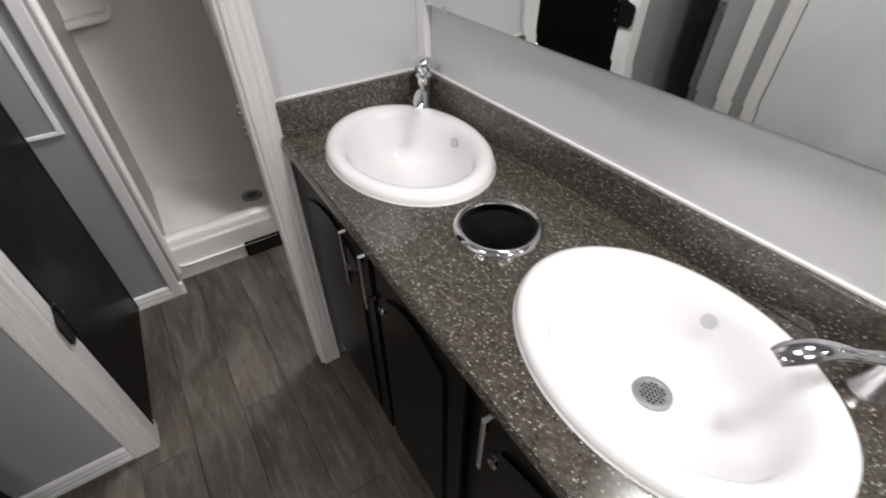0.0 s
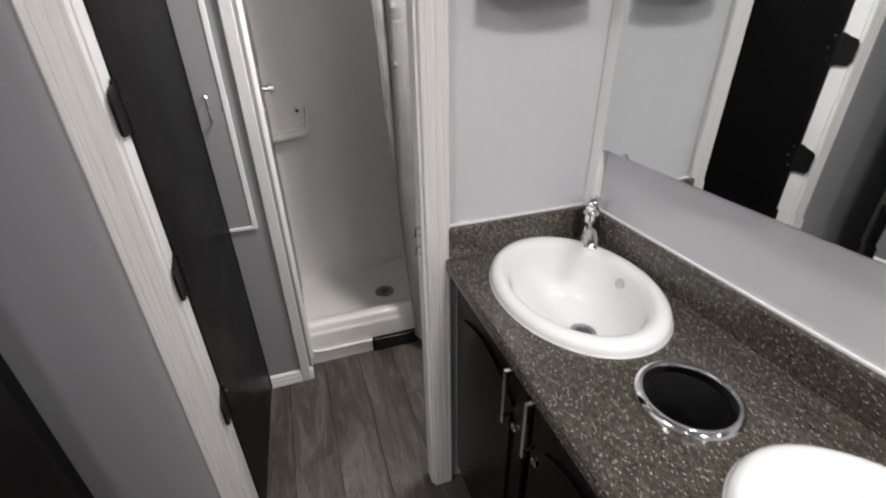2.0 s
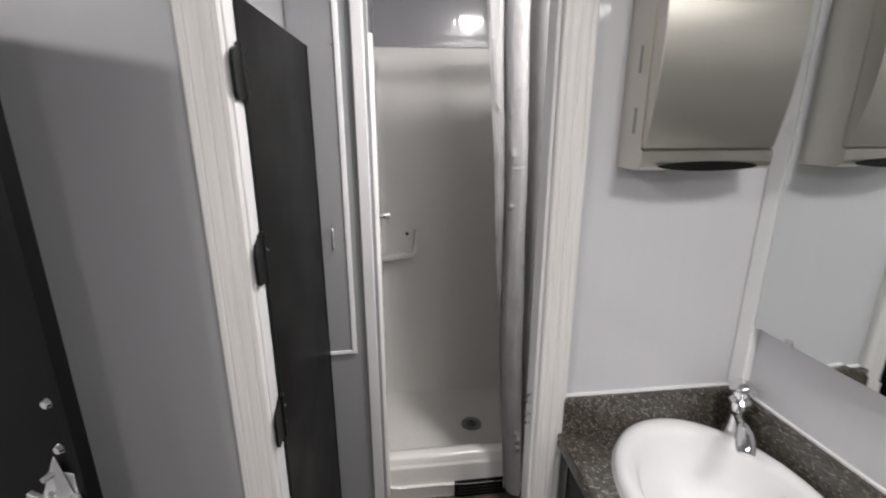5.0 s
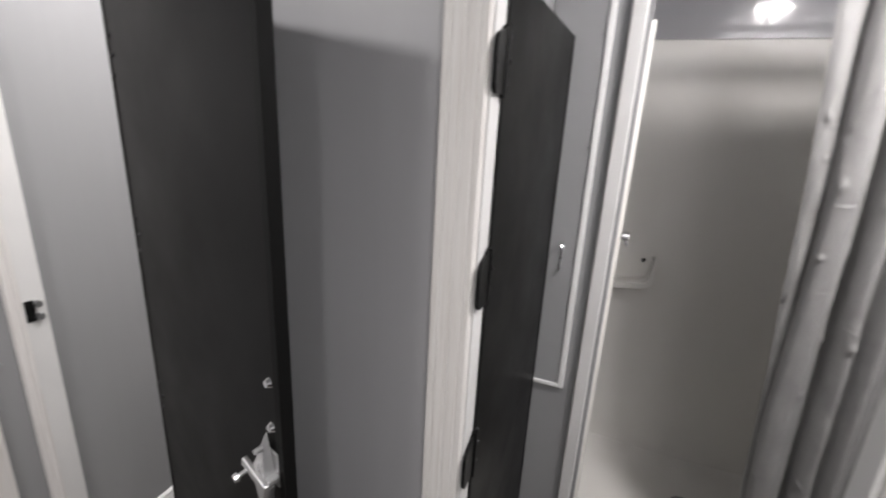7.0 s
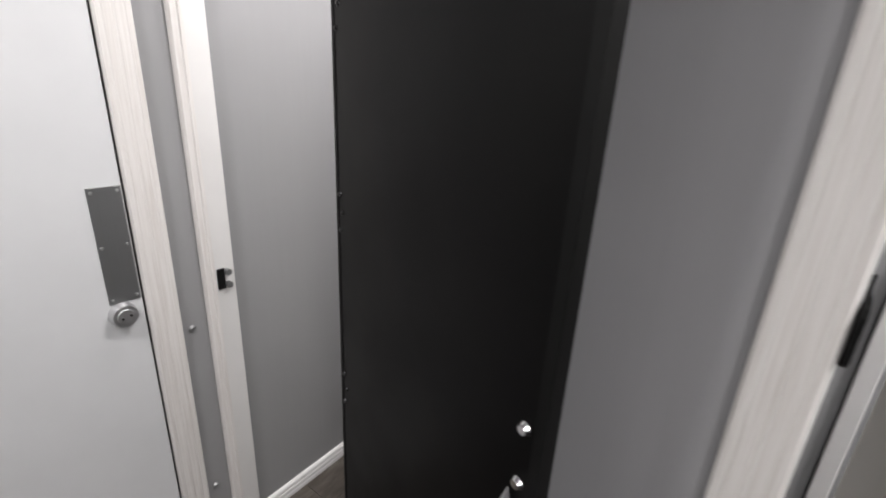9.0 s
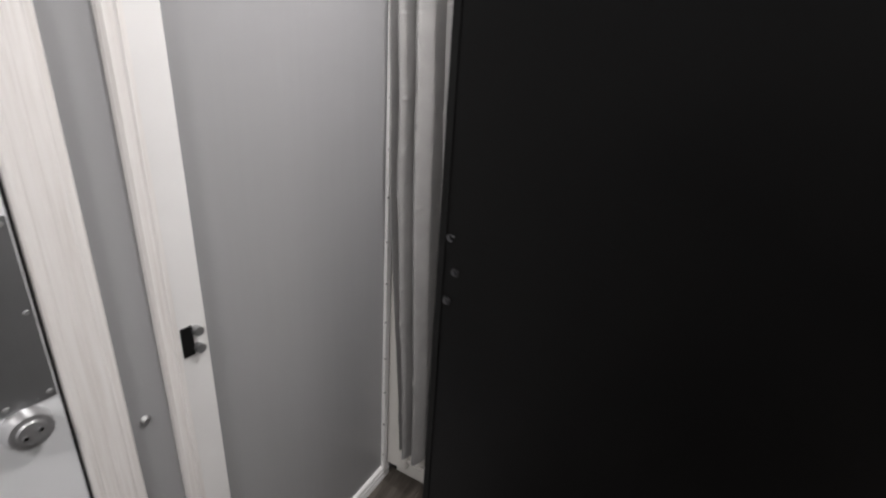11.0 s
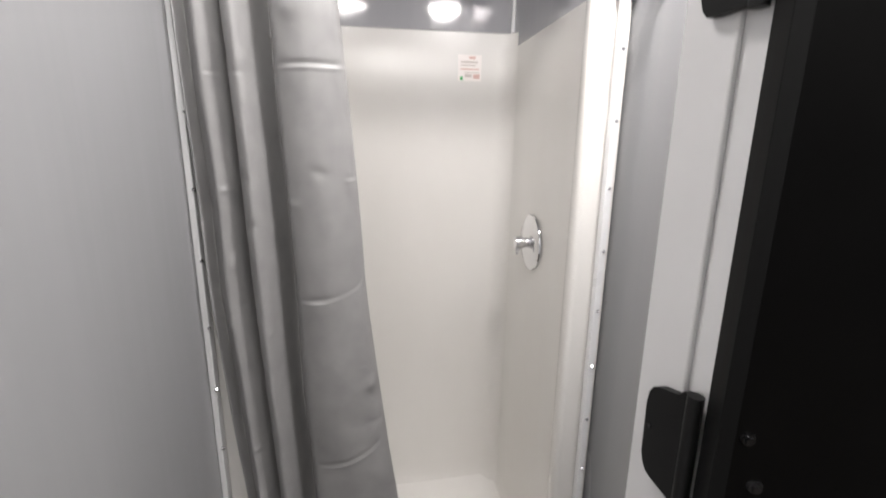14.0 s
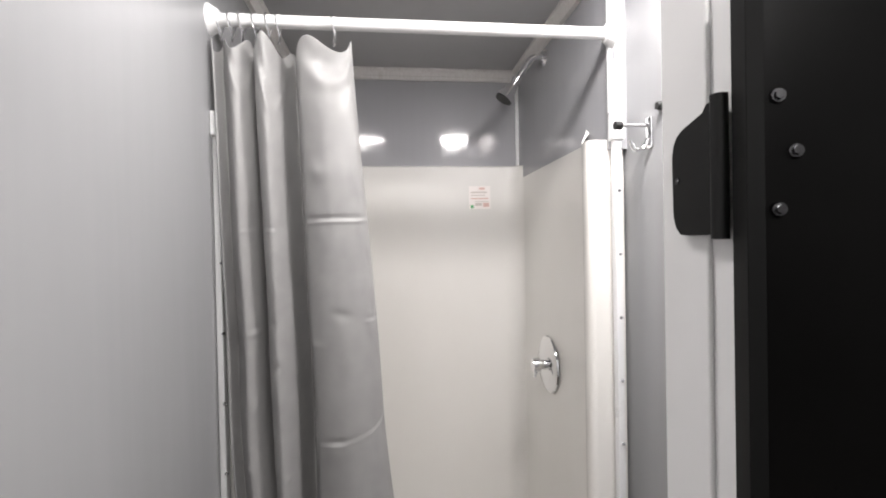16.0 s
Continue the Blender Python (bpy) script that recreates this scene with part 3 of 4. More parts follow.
# ---- showers ----
def enclosure(cx, drain_x, label):
    """One-piece acrylic shower: pan with a threshold, round-cornered walls with front flanges and a rolled top lip."""
    e = thing("shower_enclosure", label, "shower", "shower enclosures")
    half, r, yb, yf = 0.385, 0.06, 2.672, 2.042

    def section(grow):
        h, back = half + grow, yb + grow
        out = [(cx - 0.432, yf - 0.02), (cx - 0.432, yf - 0.045)]
        for k in range(6):
            t = math.pi / 2 * k / 5
            out.append((cx - 0.366 + 0.016 * math.sin(t), yf - 0.045 + 0.016 * (1 - math.cos(t))))
        for k in range(1, 6):
            t = k / 5
            out.append((cx - 0.350 - (h - 0.350) * (t * t * (3 - 2 * t)), yf - 0.020 + 0.10 * t))
        for k in range(9):
            t = math.pi / 2 * k / 8
            out.append((cx - h + r - r * math.cos(t), back - r + r * math.sin(t)))
        return out + [(2 * cx - x, y) for x, y in out[::-1]]

    bm = bmesh.new()
    rows = []
    for z, grow in ((0.055, -0.045), (0.066, -0.028), (0.085, -0.014), (0.115, -0.004), (0.16, 0.0), (0.6, 0.002), (1.2, 0.004), (1.74, 0.0055), (1.774, 0.0055), (1.7745, 0.0135), (1.776, 0.0135), (1.818, 0.0135), (1.82, 0.0135), (1.826, 0.026)):
        line = section(grow)
        rank = [min(k, len(line) - 1 - k) for k in range(len(line))]
        rows.append([bm.verts.new((x, y, min(z, 1.762 + 0.016 * max(0, q - 8)))) for (x, y), q in zip(line, rank)])
    for one, two in zip(rows, rows[1:]):
        for k in range(len(one) - 1):
            bm.faces.new((one[k], one[k + 1], two[k + 1], two[k]))
    walls = part("wall_shell", bm, ACRYLIC, e, "glossy off-white acrylic walls", True)
    # pan: dished floor, raised threshold and front apron
    bm = bmesh.new()
    nx, ny = 28, 22
    grid = {}
    for i in range(nx + 1):
        for j in range(ny + 1):
            x = cx - half - 0.01 + (2 * half + 0.02) * i / nx
            y = yf - 0.03 + (yb + 0.005 - yf + 0.03) * j / ny
            d = math.hypot(x - drain_x, y - 2.405)
            z = 0.050 + 0.02 * min(1, d / 0.45)
            edge = min(x - (cx - half), cx + half - x, yb - y)
            z += 0.035 * max(0, 1 - max(0, edge) / 0.07) ** 2
            grid[i, j] = bm.verts.new((x, y, z))
    for i in range(nx):
        for j in range(ny):
            bm.faces.new((grid[i, j], grid[i + 1, j], grid[i + 1, j + 1], grid[i, j + 1]))
    part("pan", bm, ACRYLIC, e, "dished white shower floor", True)
    outline = [(2.14, 0.05), (2.125, 0.10), (2.112, 0.165), (2.10, 0.188), (2.082, 0.197), (2.052, 0.199), (2.042, 0.196), (2.037, 0.189), (2.035, 0.168), (2.031, 0.160),
               (2.027, 0.156), (2.026, 0.148), (2.027, 0.0), (2.12, 0.0)]
    part("threshold", prism(bmesh.new(), outline, "x", cx - half - 0.02, cx + half + 0.02), ACRYLIC, e, "stepped white threshold", True)
    drain = part("drain", lathe(bmesh.new(), [(0.050, 0.050, 0.0525, 0), (0.049, 0.049, 0.057, 0), (0.043, 0.043, 0.058, 0), (0.041, 0.041, 0.056, 0)], (drain_x, 2.405), 32), PLATE, e, "round steel floor drain", True)
    for i in range(-2, 3):
        for j in range(-2, 3):
            if i * i + j * j < 6:
                part("drain_hole", slab(drain_x + i * 0.010 - 0.0036, drain_x + i * 0.010 + 0.0036, 2.405 + j * 0.010 - 0.0036, 2.405 + j * 0.010 + 0.0036, 0.0555, 0.0568), RUBBER, drain)
    return e


enc_1 = enclosure(-1.150, -1.143, "off-white one-piece acrylic shower enclosure with a chrome valve")
enc_2 = enclosure(0.248, 0.300, "off-white one-piece acrylic shower enclosure with a soap shelf")
# moulded soap shelf in the second enclosure
shelf = bmesh.new()
prism(shelf, [(-0.125, 0.852), (0.020, 0.868), (0.044, 0.882), (0.054, 0.905), (0.056, 0.992), (0.050, 0.998), (0.046, 0.992), (0.043, 0.914), (0.034, 0.898), (0.016, 0.890), (-0.125, 0.876)], "y", 2.600, 2.674)
bmesh.ops.bevel(shelf, geom=shelf.edges[:], offset=0.004, segments=2, profile=0.5, affect="EDGES")
part("soap_shelf", shelf, ACRYLIC, enc_2, "moulded white soap shelf", True)
part("shelf_plug", rod(bmesh.new(), (0.012, 2.676, 0.974), (0.012, 2.664, 0.974), 0.008, None, 14), RUBBER, enc_2, "dark plug hole")


def valve(x, y, z, side, parent):
    """Shower valve: a tall oval plate, a stem and a lever knob; side: +1 sticks out towards +x."""
    v = part("valve", bmesh.new(), CHROME, parent, "chrome shower valve")
    bm = bmesh.new()
    loops = []
    for k, (s, o) in enumerate(((1.0, 0.0), (0.98, 0.004), (0.85, 0.009), (0.4, 0.012), (0.02, 0.012))):
        loops.append([bm.verts.new((x + side * o, y + 0.087 * s * math.cos(a), z + 0.087 * s * math.sin(a))) for a in (2 * math.pi * i / 40 for i in range(40))])
    for one, two in zip(loops, loops[1:]):
        for i in range(40):
            bm.faces.new((one[i], one[(i + 1) % 40], two[(i + 1) % 40], two[i]))
    part("valve_plate", bm, CHROME, v, "", True)
    bm = rod(bmesh.new(), (x + side * 0.010, y, z), (x + side * 0.030, y, z), 0.016, 0.014, 24)
    rod(bm, (x + side * 0.030, y, z), (x + side * 0.050, y, z), 0.022, 0.019, 24)
    part("valve_knob", bm, CHROME, v, "", True)
    part("valve_lever", tube(bmesh.new(), [(x + side * 0.042, y, z), (x + side * 0.046, y - 0.012, z - 0.024), (x + side * 0.050, y - 0.016, z - 0.034)], [0.008, 0.006, 0.004], 10), CHROME, v, "", True)


valve(-0.766, 2.375, 1.160, -1, enc_1)
valve(-0.118, 2.45, 1.112, 1, enc_2)

head = thing("wall_shower", "chrome shower head on a bent arm", "shower head")
WX = R1X - 0.04
part("flange", rod(bmesh.new(), (WX, 2.40, 2.112), (WX - 0.007, 2.40, 2.112), 0.026, 0.018, 24), CHROME, head, "", True)
part("arm", tube(bmesh.new(), smooth_path([(WX, 2.40, 2.112), (WX - 0.028, 2.40, 2.113), (WX - 0.05, 2.402, 2.098), (WX - 0.085, 2.406, 2.045), (WX - 0.092, 2.407, 2.035)], 20), 0.0095, 14), CHROME, head, "", True)
part("ball_joint", rod(bmesh.new(), (WX - 0.086, 2.406, 2.045), (WX - 0.101, 2.408, 2.021), 0.015, 0.012, 18), CHROME, head, "", True)
part("nozzle", rod(bmesh.new(), (WX - 0.098, 2.408, 2.026), (WX - 0.128, 2.412, 1.985), 0.014, 0.030, 28), CHROME, head, "", True)
part("nozzle_face", rod(bmesh.new(), (WX - 0.127, 2.412, 1.986), (WX - 0.1295, 2.412, 1.982), 0.027, None, 28), RUBBER, head, "dark nozzle face")

# sticker on the enclosure's back wall
stk = thing("sticker", "small printed instruction sticker on the shower wall", "sticker")
SY = 2.6755
part("paper", slab(-0.953, -0.872, SY - 0.001, SY, 1.664, 1.748), PAPER, stk)
for i, (x0, x1, z0, z1, m) in enumerate(((-0.915, -0.893, 1.735, 1.743, PINK), (-0.945, -0.885, 1.722, 1.728, INK), (-0.945, -0.892, 1.712, 1.716, INK), (-0.945, -0.88, 1.700, 1.704, PINK),
                                          (-0.930, -0.878, 1.690, 1.693, INK), (-0.930, -0.905, 1.676, 1.686, INK), (-0.900, -0.878, 1.672, 1.686, PINK), (-0.946, -0.936, 1.666, 1.678, GREEN))):
    part("print_bar", slab(x0, x1, SY - 0.0016, SY - 0.0008, z0, z1), m, stk)

# flange strips with screws
def flange_strip(x0, x1, y0, y1, z1, top, screws_x, normal, label):
    s = thing("flange_strip", label, "trim strip", "screwed strips beside the showers")
    part("strip", slab(x0, x1, y0, y1, 0.02, z1, bevel=0.002), TRIM, s)
    part("strip_cap", slab(x0 - 0.006, x1 + 0.006, y0 - 0.006, y1 + 0.002, z1 - 0.045, top, bevel=0.004), TRIM, s, "white plastic end cap")
    for k in range(12):
        z = 1.645 - 0.1385 * k
        a = Vector((screws_x, y0, z)) if normal == "y" else Vector((x1, (y0 + y1) / 2, z))
        b = a + (Vector((0, -0.003, 0)) if normal == "y" else Vector((0.003, 0, 0)))
        part("screw", rod(bmesh.new(), a, b, 0.0042, 0.002, 10), CHROME, s)


flange_strip(END_X, END_X + 0.012, 1.962, 1.985, 1.80, 1.805, END_X + 0.012, "y", "white strip screwed along the grey wall beside the curtain")
flange_strip(R1X - 0.040, R1X - 0.024, 1.964, 1.982, 1.80, 1.815, R1X - 0.030, "y", "white strip screwed along the shower enclosure's edge")
setting("trim_alcove_corner", slab(R1X - 0.052, R1X - 0.040, BACK_Y - 0.012, BACK_Y, 1.826, CEIL - 0.038, bevel=0.003), TRIM, "white strip in the corner above the shower", "trim")

hk = thing("coat_hook", "chrome coat hook with black rubber tip", "hook")
part("base", slab(R1X - 0.006, R1X, 1.882, 1.904, 1.722, 1.785, bevel=0.004), CHROME, hk)
part("prong", rod(bmesh.new(), (R1X - 0.004, 1.893, 1.768), (R1X - 0.062, 1.897, 1.768), 0.004, None, 12), CHROME, hk, "", True)
part("bumper", rod(bmesh.new(), (R1X - 0.060, 1.897, 1.768), (R1X - 0.074, 1.897, 1.768), 0.0085, None, 16), RUBBER, hk, "black rubber tip", True)
part("lower_prong", tube(bmesh.new(), smooth_path([(R1X - 0.004, 1.893, 1.742), (R1X - 0.016, 1.894, 1.722), (R1X - 0.034, 1.895, 1.720), (R1X - 0.042, 1.895, 1.738)], 14), 0.004, 10), CHROME, hk, "", True)
tagged(part("wall_bumper", rod(bmesh.new(), (R1X, 1.852, 1.795), (R1X - 0.012, 1.852, 1.795), 0.009, 0.007, 18), RUBBER, None, "", True), "small black rubber bumper on the grey wall", "bumper")

# toe vent in the apron of the second shower
vt = thing("toe_vent", "black floor vent in the shower's white apron", "vent")
part("frame", slab(0.160, 0.432, 2.014, 2.034, 0.002, 0.074, bevel=0.003), EDGE, vt)
for k in range(4):
    part("slat", slab(0.172, 0.420, 2.011, 2.017, 0.014 + 0.015 * k, 0.020 + 0.015 * k), RUBBER, vt)


# ---- shower curtains ----
def curtain(label, levels, creases, seed, sag, crumple, drapes):
    """A pleated sheet: the plan line changes from level to level on its way down; packing creases and pinches."""
    rng = random.Random(seed)
    c = thing("shower_curtain", label, "curtain", "grey shower curtains")
    n, rows = 140, 640
    lines = [(z, smooth_path(p, n)) for z, p in levels]
    ztop, zlow = levels[0][0], levels[-1][0]
    bm = bmesh.new()
    grid = []
    marks = []
    for z, first, last, rise, amp in creases:
        marks.append((z, first * n, last * n, rise, amp, rng.uniform(0, 6), rng.uniform(0.09, 0.16)))
    dents = [(rng.uniform(0.02, 0.98) * n, rng.uniform(zlow + 0.1, ztop - 0.25), rng.uniform(2.0, 4.5), rng.uniform(0.006, 0.018), rng.uniform(-0.5, 0.5), rng.uniform(-0.0034, 0.0028)) for k in range(110)]
    for j in range(rows + 1):
        v = j / rows
        z0 = ztop + (zlow - ztop) * v
        k = next(q for q in range(len(lines) - 1) if z0 >= lines[q + 1][0] - 1e-6)
        (za, a), (zb, b) = lines[k], lines[k + 1]
        s = (za - z0) / (za - zb)
        s = 0.65 * s + 0.35 * s * s * (3 - 2 * s)
        near = [m for m in marks if abs(z0 - m[0]) < 0.09]
        pits = [d for d in dents if abs(z0 - d[1]) < 0.06]
        row = []
        for i in range(n + 1):
            x, y, z = a[i][0] * (1 - s) + b[i][0] * s, a[i][1] * (1 - s) + b[i][1] * s, z0
            for zc, first, last, rise, amp, ph, f in near:
                if first <= i <= last:
                    u = (i - first) / (last - first)
                    w = z - zc - rise * u * u - 0.0025 * math.sin(i * 0.11 + ph)
                    g = 1.15 * amp * min(1, 8 * u, 8 * (1 - u) + 0.3) * (0.35 + 0.65 * abs(math.sin(i * f + ph)))
                    y -= g * (0.0011 * math.exp(-(w / 0.0028) ** 2) - 0.0014 * math.exp(-((w - 0.008) / 0.005) ** 2))
            for di, dz, wi, wz, tilt, amp in pits:
                w = (z - dz - tilt * 0.004 * (i - di)) / wz
                y += crumple * amp * math.exp(-((i - di) / wi) ** 2 - w * w)
            for first, last, depth, amp in drapes:
                u = (i / n - first) / (last - first)
                if 0 < u < 1 and v < 0.22:
                    w = ztop - z0 - depth * (1 - abs(2 * u - 1) ** 1.6)
                    y -= amp * math.sin(math.pi * u) * (math.exp(-(w / 0.022) ** 2) - 0.8 * math.exp(-((w + 0.04) / 0.03) ** 2) + 0.4 * math.exp(-((w - 0.06) / 0.035) ** 2))
            y += -0.032 + 0.004 * noise.noise(Vector((i * 0.05, j * 0.012, seed))) + 0.0030 * noise.noise(Vector((i * 0.11, j * 0.022, seed + 4))) + 0.0010 * noise.noise(Vector((i * 0.3, j * 0.06, seed + 7)))
            x += 0.003 * noise.noise(Vector((i * 0.03, j * 0.009, seed + 9)))
            if v < 0.12:
                z -= sag * (1 - v / 0.12) ** 2 * math.sin(i / n * math.pi * 6.0) ** 2
            row.append(bm.verts.new((x, y, z)))
        grid.append(row)
    for one, two in zip(grid, grid[1:]):
        for k in range(n):
            bm.faces.new((one[k], one[k + 1], two[k + 1], two[k]))
    sheet = part("cloth", bm, CLOTH, c, "", True)
    sheet.data.set_sharp_from_angle(angle=radians(60))
    mod = sheet.modifiers.new("thickness", "SOLIDIFY")
    mod.thickness = 0.0012
    return c


cur_1 = curtain("grey cloth shower curtain drawn aside with packing creases",
                [(1.945, [(-1.580, 1.990), (-1.572, 1.972), (-1.562, 2.000), (-1.553, 1.985), (-1.535, 1.962), (-1.515, 1.985), (-1.507, 2.015), (-1.497, 1.975), (-1.476, 1.952),
                          (-1.456, 1.985), (-1.446, 2.030), (-1.436, 2.060), (-1.428, 2.020), (-1.412, 1.972), (-1.370, 1.955), (-1.325, 1.972), (-1.312, 1.985)]),
                 (1.20, [(-1.563, 1.990), (-1.555, 1.972), (-1.546, 2.000), (-1.537, 1.985), (-1.517, 1.958), (-1.495, 1.985), (-1.488, 2.020), (-1.478, 1.975), (-1.456, 1.950),
                         (-1.436, 1.985), (-1.426, 2.035), (-1.415, 2.065), (-1.405, 2.025), (-1.390, 1.974), (-1.335, 1.953), (-1.280, 1.970), (-1.262, 1.985)]),
                 (0.19, [(-1.503, 2.000), (-1.497, 1.980), (-1.489, 2.000), (-1.481, 1.985), (-1.466, 1.955), (-1.451, 1.985), (-1.445, 2.020), (-1.436, 1.975), (-1.420, 1.950),
                         (-1.404, 1.990), (-1.398, 2.040), (-1.390, 2.070), (-1.380, 2.030), (-1.360, 1.975), (-1.280, 1.955), (-1.190, 1.965), (-1.150, 1.985)])],
                ((1.578, 0.76, 1.0, 0.012, 1.5), (1.566, 0.15, 0.62, 0.0, 0.7), (1.148, 0.83, 1.0, 0.055, 1.2), (1.142, 0.72, 0.88, 0.0, 0.6), (1.13, 0.3, 0.45, 0.01, 0.8), (0.90, 0.3, 0.5, -0.01, 0.7),
                 (0.765, 0.80, 1.0, 0.085, 1.1), (0.75, 0.68, 0.85, 0.012, 0.8), (1.385, 0.93, 1.0, 0.004, 0.9), (1.0, 0.92, 1.0, 0.03, 0.7), (0.62, 0.25, 0.5, 0.01, 0.7), (0.38, 0.6, 1.0, 0.03, 1.1)), 3, 0.03, 1.5,
                ((0.76, 1.0, 0.085, 0.006), (0.44, 0.63, 0.15, 0.006), (0.2, 0.38, 0.11, 0.004)))
cur_2 = curtain("grey cloth shower curtain bunched beside the doorway",
                [(1.945, [(0.232, 2.004), (0.245, 2.000), (0.270, 1.998), (0.288, 2.002), (0.294, 2.012), (0.292, 1.985), (0.312, 1.962), (0.345, 1.960), (0.365, 1.995), (0.382, 2.06), (0.400, 1.985), (0.425, 1.965), (0.445, 2.03), (0.47, 1.97), (0.52, 2.01), (0.57, 1.97), (0.62, 2.0)]),
                 (1.30, [(0.280, 2.004), (0.290, 2.000), (0.305, 1.998), (0.316, 2.002), (0.322, 2.012), (0.318, 1.985), (0.330, 1.962), (0.362, 1.955), (0.385, 1.995), (0.400, 2.06), (0.415, 1.985), (0.440, 1.965), (0.46, 2.03), (0.49, 1.97), (0.53, 2.01), (0.58, 1.97), (0.63, 2.0)]),
                 (0.75, [(0.310, 2.004), (0.313, 2.000), (0.318, 1.998), (0.323, 2.002), (0.326, 2.012), (0.318, 1.985), (0.330, 1.962), (0.362, 1.953), (0.392, 1.990), (0.410, 2.04), (0.425, 1.985), (0.450, 1.965), (0.47, 2.03), (0.50, 1.97), (0.54, 2.01), (0.58, 1.97), (0.63, 2.0)]),
                 (0.075, [(0.352, 2.004), (0.354, 2.000), (0.358, 1.998), (0.362, 2.002), (0.364, 2.008), (0.360, 1.985), (0.374, 1.962), (0.402, 1.953), (0.422, 1.990), (0.436, 2.04), (0.450, 1.985), (0.470, 1.965), (0.49, 2.03), (0.52, 1.97), (0.55, 2.01), (0.59, 1.97), (0.64, 2.0)])],
                ((1.53, 0.02, 0.22, 0.002, 0.5), (1.30, 0.02, 0.22, 0.0, 0.4), (1.60, 0.36, 0.5, 0.01, 0.8), (1.62, 0.55, 0.75, -0.01, 0.7), (1.36, 0.35, 0.5, 0.02, 0.8), (1.15, 0.33, 0.55, 0.04, 0.9), (1.08, 0.5, 0.8, -0.03, 0.9), (0.7, 0.35, 0.8, 0.02, 0.5)), 8, 0.03, 3.0,
                ((0.0, 0.26, 0.06, 0.004), (0.35, 0.6, 0.10, 0.008)))


def curtain_rod(x0, x1, y, z, label, rings):
    r = thing("curtain_rod", label, "curtain rod", "shower curtain rods")
    part("rod", rod(bmesh.new(), (x0, y, z), (x1, y, z), 0.0125, None, 24), TRIM, r, "", True)
    for x, s in ((x0, 1), (x1, -1)):
        part("flange", rod(bmesh.new(), (x, y, z), (x + s * 0.018, y, z), 0.030, 0.018, 28), TRIM, r, "", True)
    for x in rings:
        ring = thing("curtain_ring", "thin chrome curtain ring on the white rod", "curtain ring", "curtain rings")
        pts = [(x + 0.004 * math.sin(a * 2), y + 0.016 * math.sin(a), z - 0.014 + 0.030 * math.cos(a)) for a in (2 * math.pi * k / 18 for k in range(18))]
        part("wire", tube(bmesh.new(), pts, 0.0016, 6), CHROME, ring)


curtain_rod(END_X, R1X - 0.04, 1.967, 1.985, "white curtain rod across the first shower", (-1.567, -1.545, -1.525, -1.500, -1.475, -1.455, -1.347))
curtain_rod(-0.114, EAST_X, 1.967, 1.985, "white curtain rod across the second shower", (0.24, 0.30, 0.345, 0.40, 0.46, 0.54, 0.60))

# ---- vanity ----
CX = 0.273


def arch_outline(y0, y1, z0, z1, rise):
    pts = [(y0, z0), (y1, z0)]
    for k in range(13):
        u = k / 12
        y = y1 + (y0 - y1) * u
        pts.append((y, z1 - rise + rise * math.sin(math.pi * u)))
    return pts


def cabinet():
    c = thing("vanity_cabinet", "black wooden vanity cabinet with locked doors", "cabinet")
    fx = 0.308
    part("body", boxes((fx, VAN_X - 0.002, 0.12, A0 - 0.002, 0.10, 0.60), (fx, fx + 0.02, 0.12, A0 - 0.002, 0.60, 0.828), (fx + 0.02, VAN_X - 0.002, 0.12, 0.14, 0.60, 0.828)), CABINET, c)
    part("toe_kick", slab(fx + 0.022, VAN_X - 0.002, 0.12, A0 - 0.002, 0.0, 0.10), CABINET, c)
    for y0, y1, hy in ((0.895, 1.262, 0.925), (0.575, 0.872, 0.845), (0.170, 0.530, 0.490)):
        d = part("cabinet_door", slab(fx - 0.018, fx, y0, y1, 0.125, 0.822, bevel=0.004), CABINET, c, "black raised-panel door")
        bm = prism(bmesh.new(), arch_outline(y0 + 0.05, y1 - 0.05, 0.18, 0.775, 0.035), "x", fx - 0.024, fx - 0.017)
        top = [f for f in bm.faces if abs(f.calc_center_median().x - (fx - 0.024)) < 1e-4]
        bmesh.ops.inset_region(bm, faces=top, thickness=0.018, depth=0.005)
        part("raised_panel", bm, CABINET, d)
        x = fx - 0.018
        h = part("handle", boxes((x - 0.036, x - 0.028, hy - 0.004, hy + 0.004, 0.715, 0.845), bevel=0.0012), CHROME, d, "flat steel bar handle")
        for z in (0.732, 0.838):
            part("handle_foot", slab(x - 0.036, x + 0.002, hy - 0.004, hy + 0.004, z, z + 0.010, bevel=0.001), CHROME, h)
        lock = part("cam_lock", rod(bmesh.new(), (x + 0.001, hy, 0.688), (x - 0.008, hy, 0.688), 0.0105, 0.009, 20), CHROME, d, "small chrome cam lock", True)
        part("key_slot", slab(x - 0.0092, x - 0.0078, hy - 0.0008, hy + 0.0008, 0.682, 0.694), RUBBER, lock)


cabinet()
SINKS = ((0.4915, 1.0776), (0.4986, 0.4236))
SA, SB = 0.171, 0.2214
BIN = (0.484, 0.750)


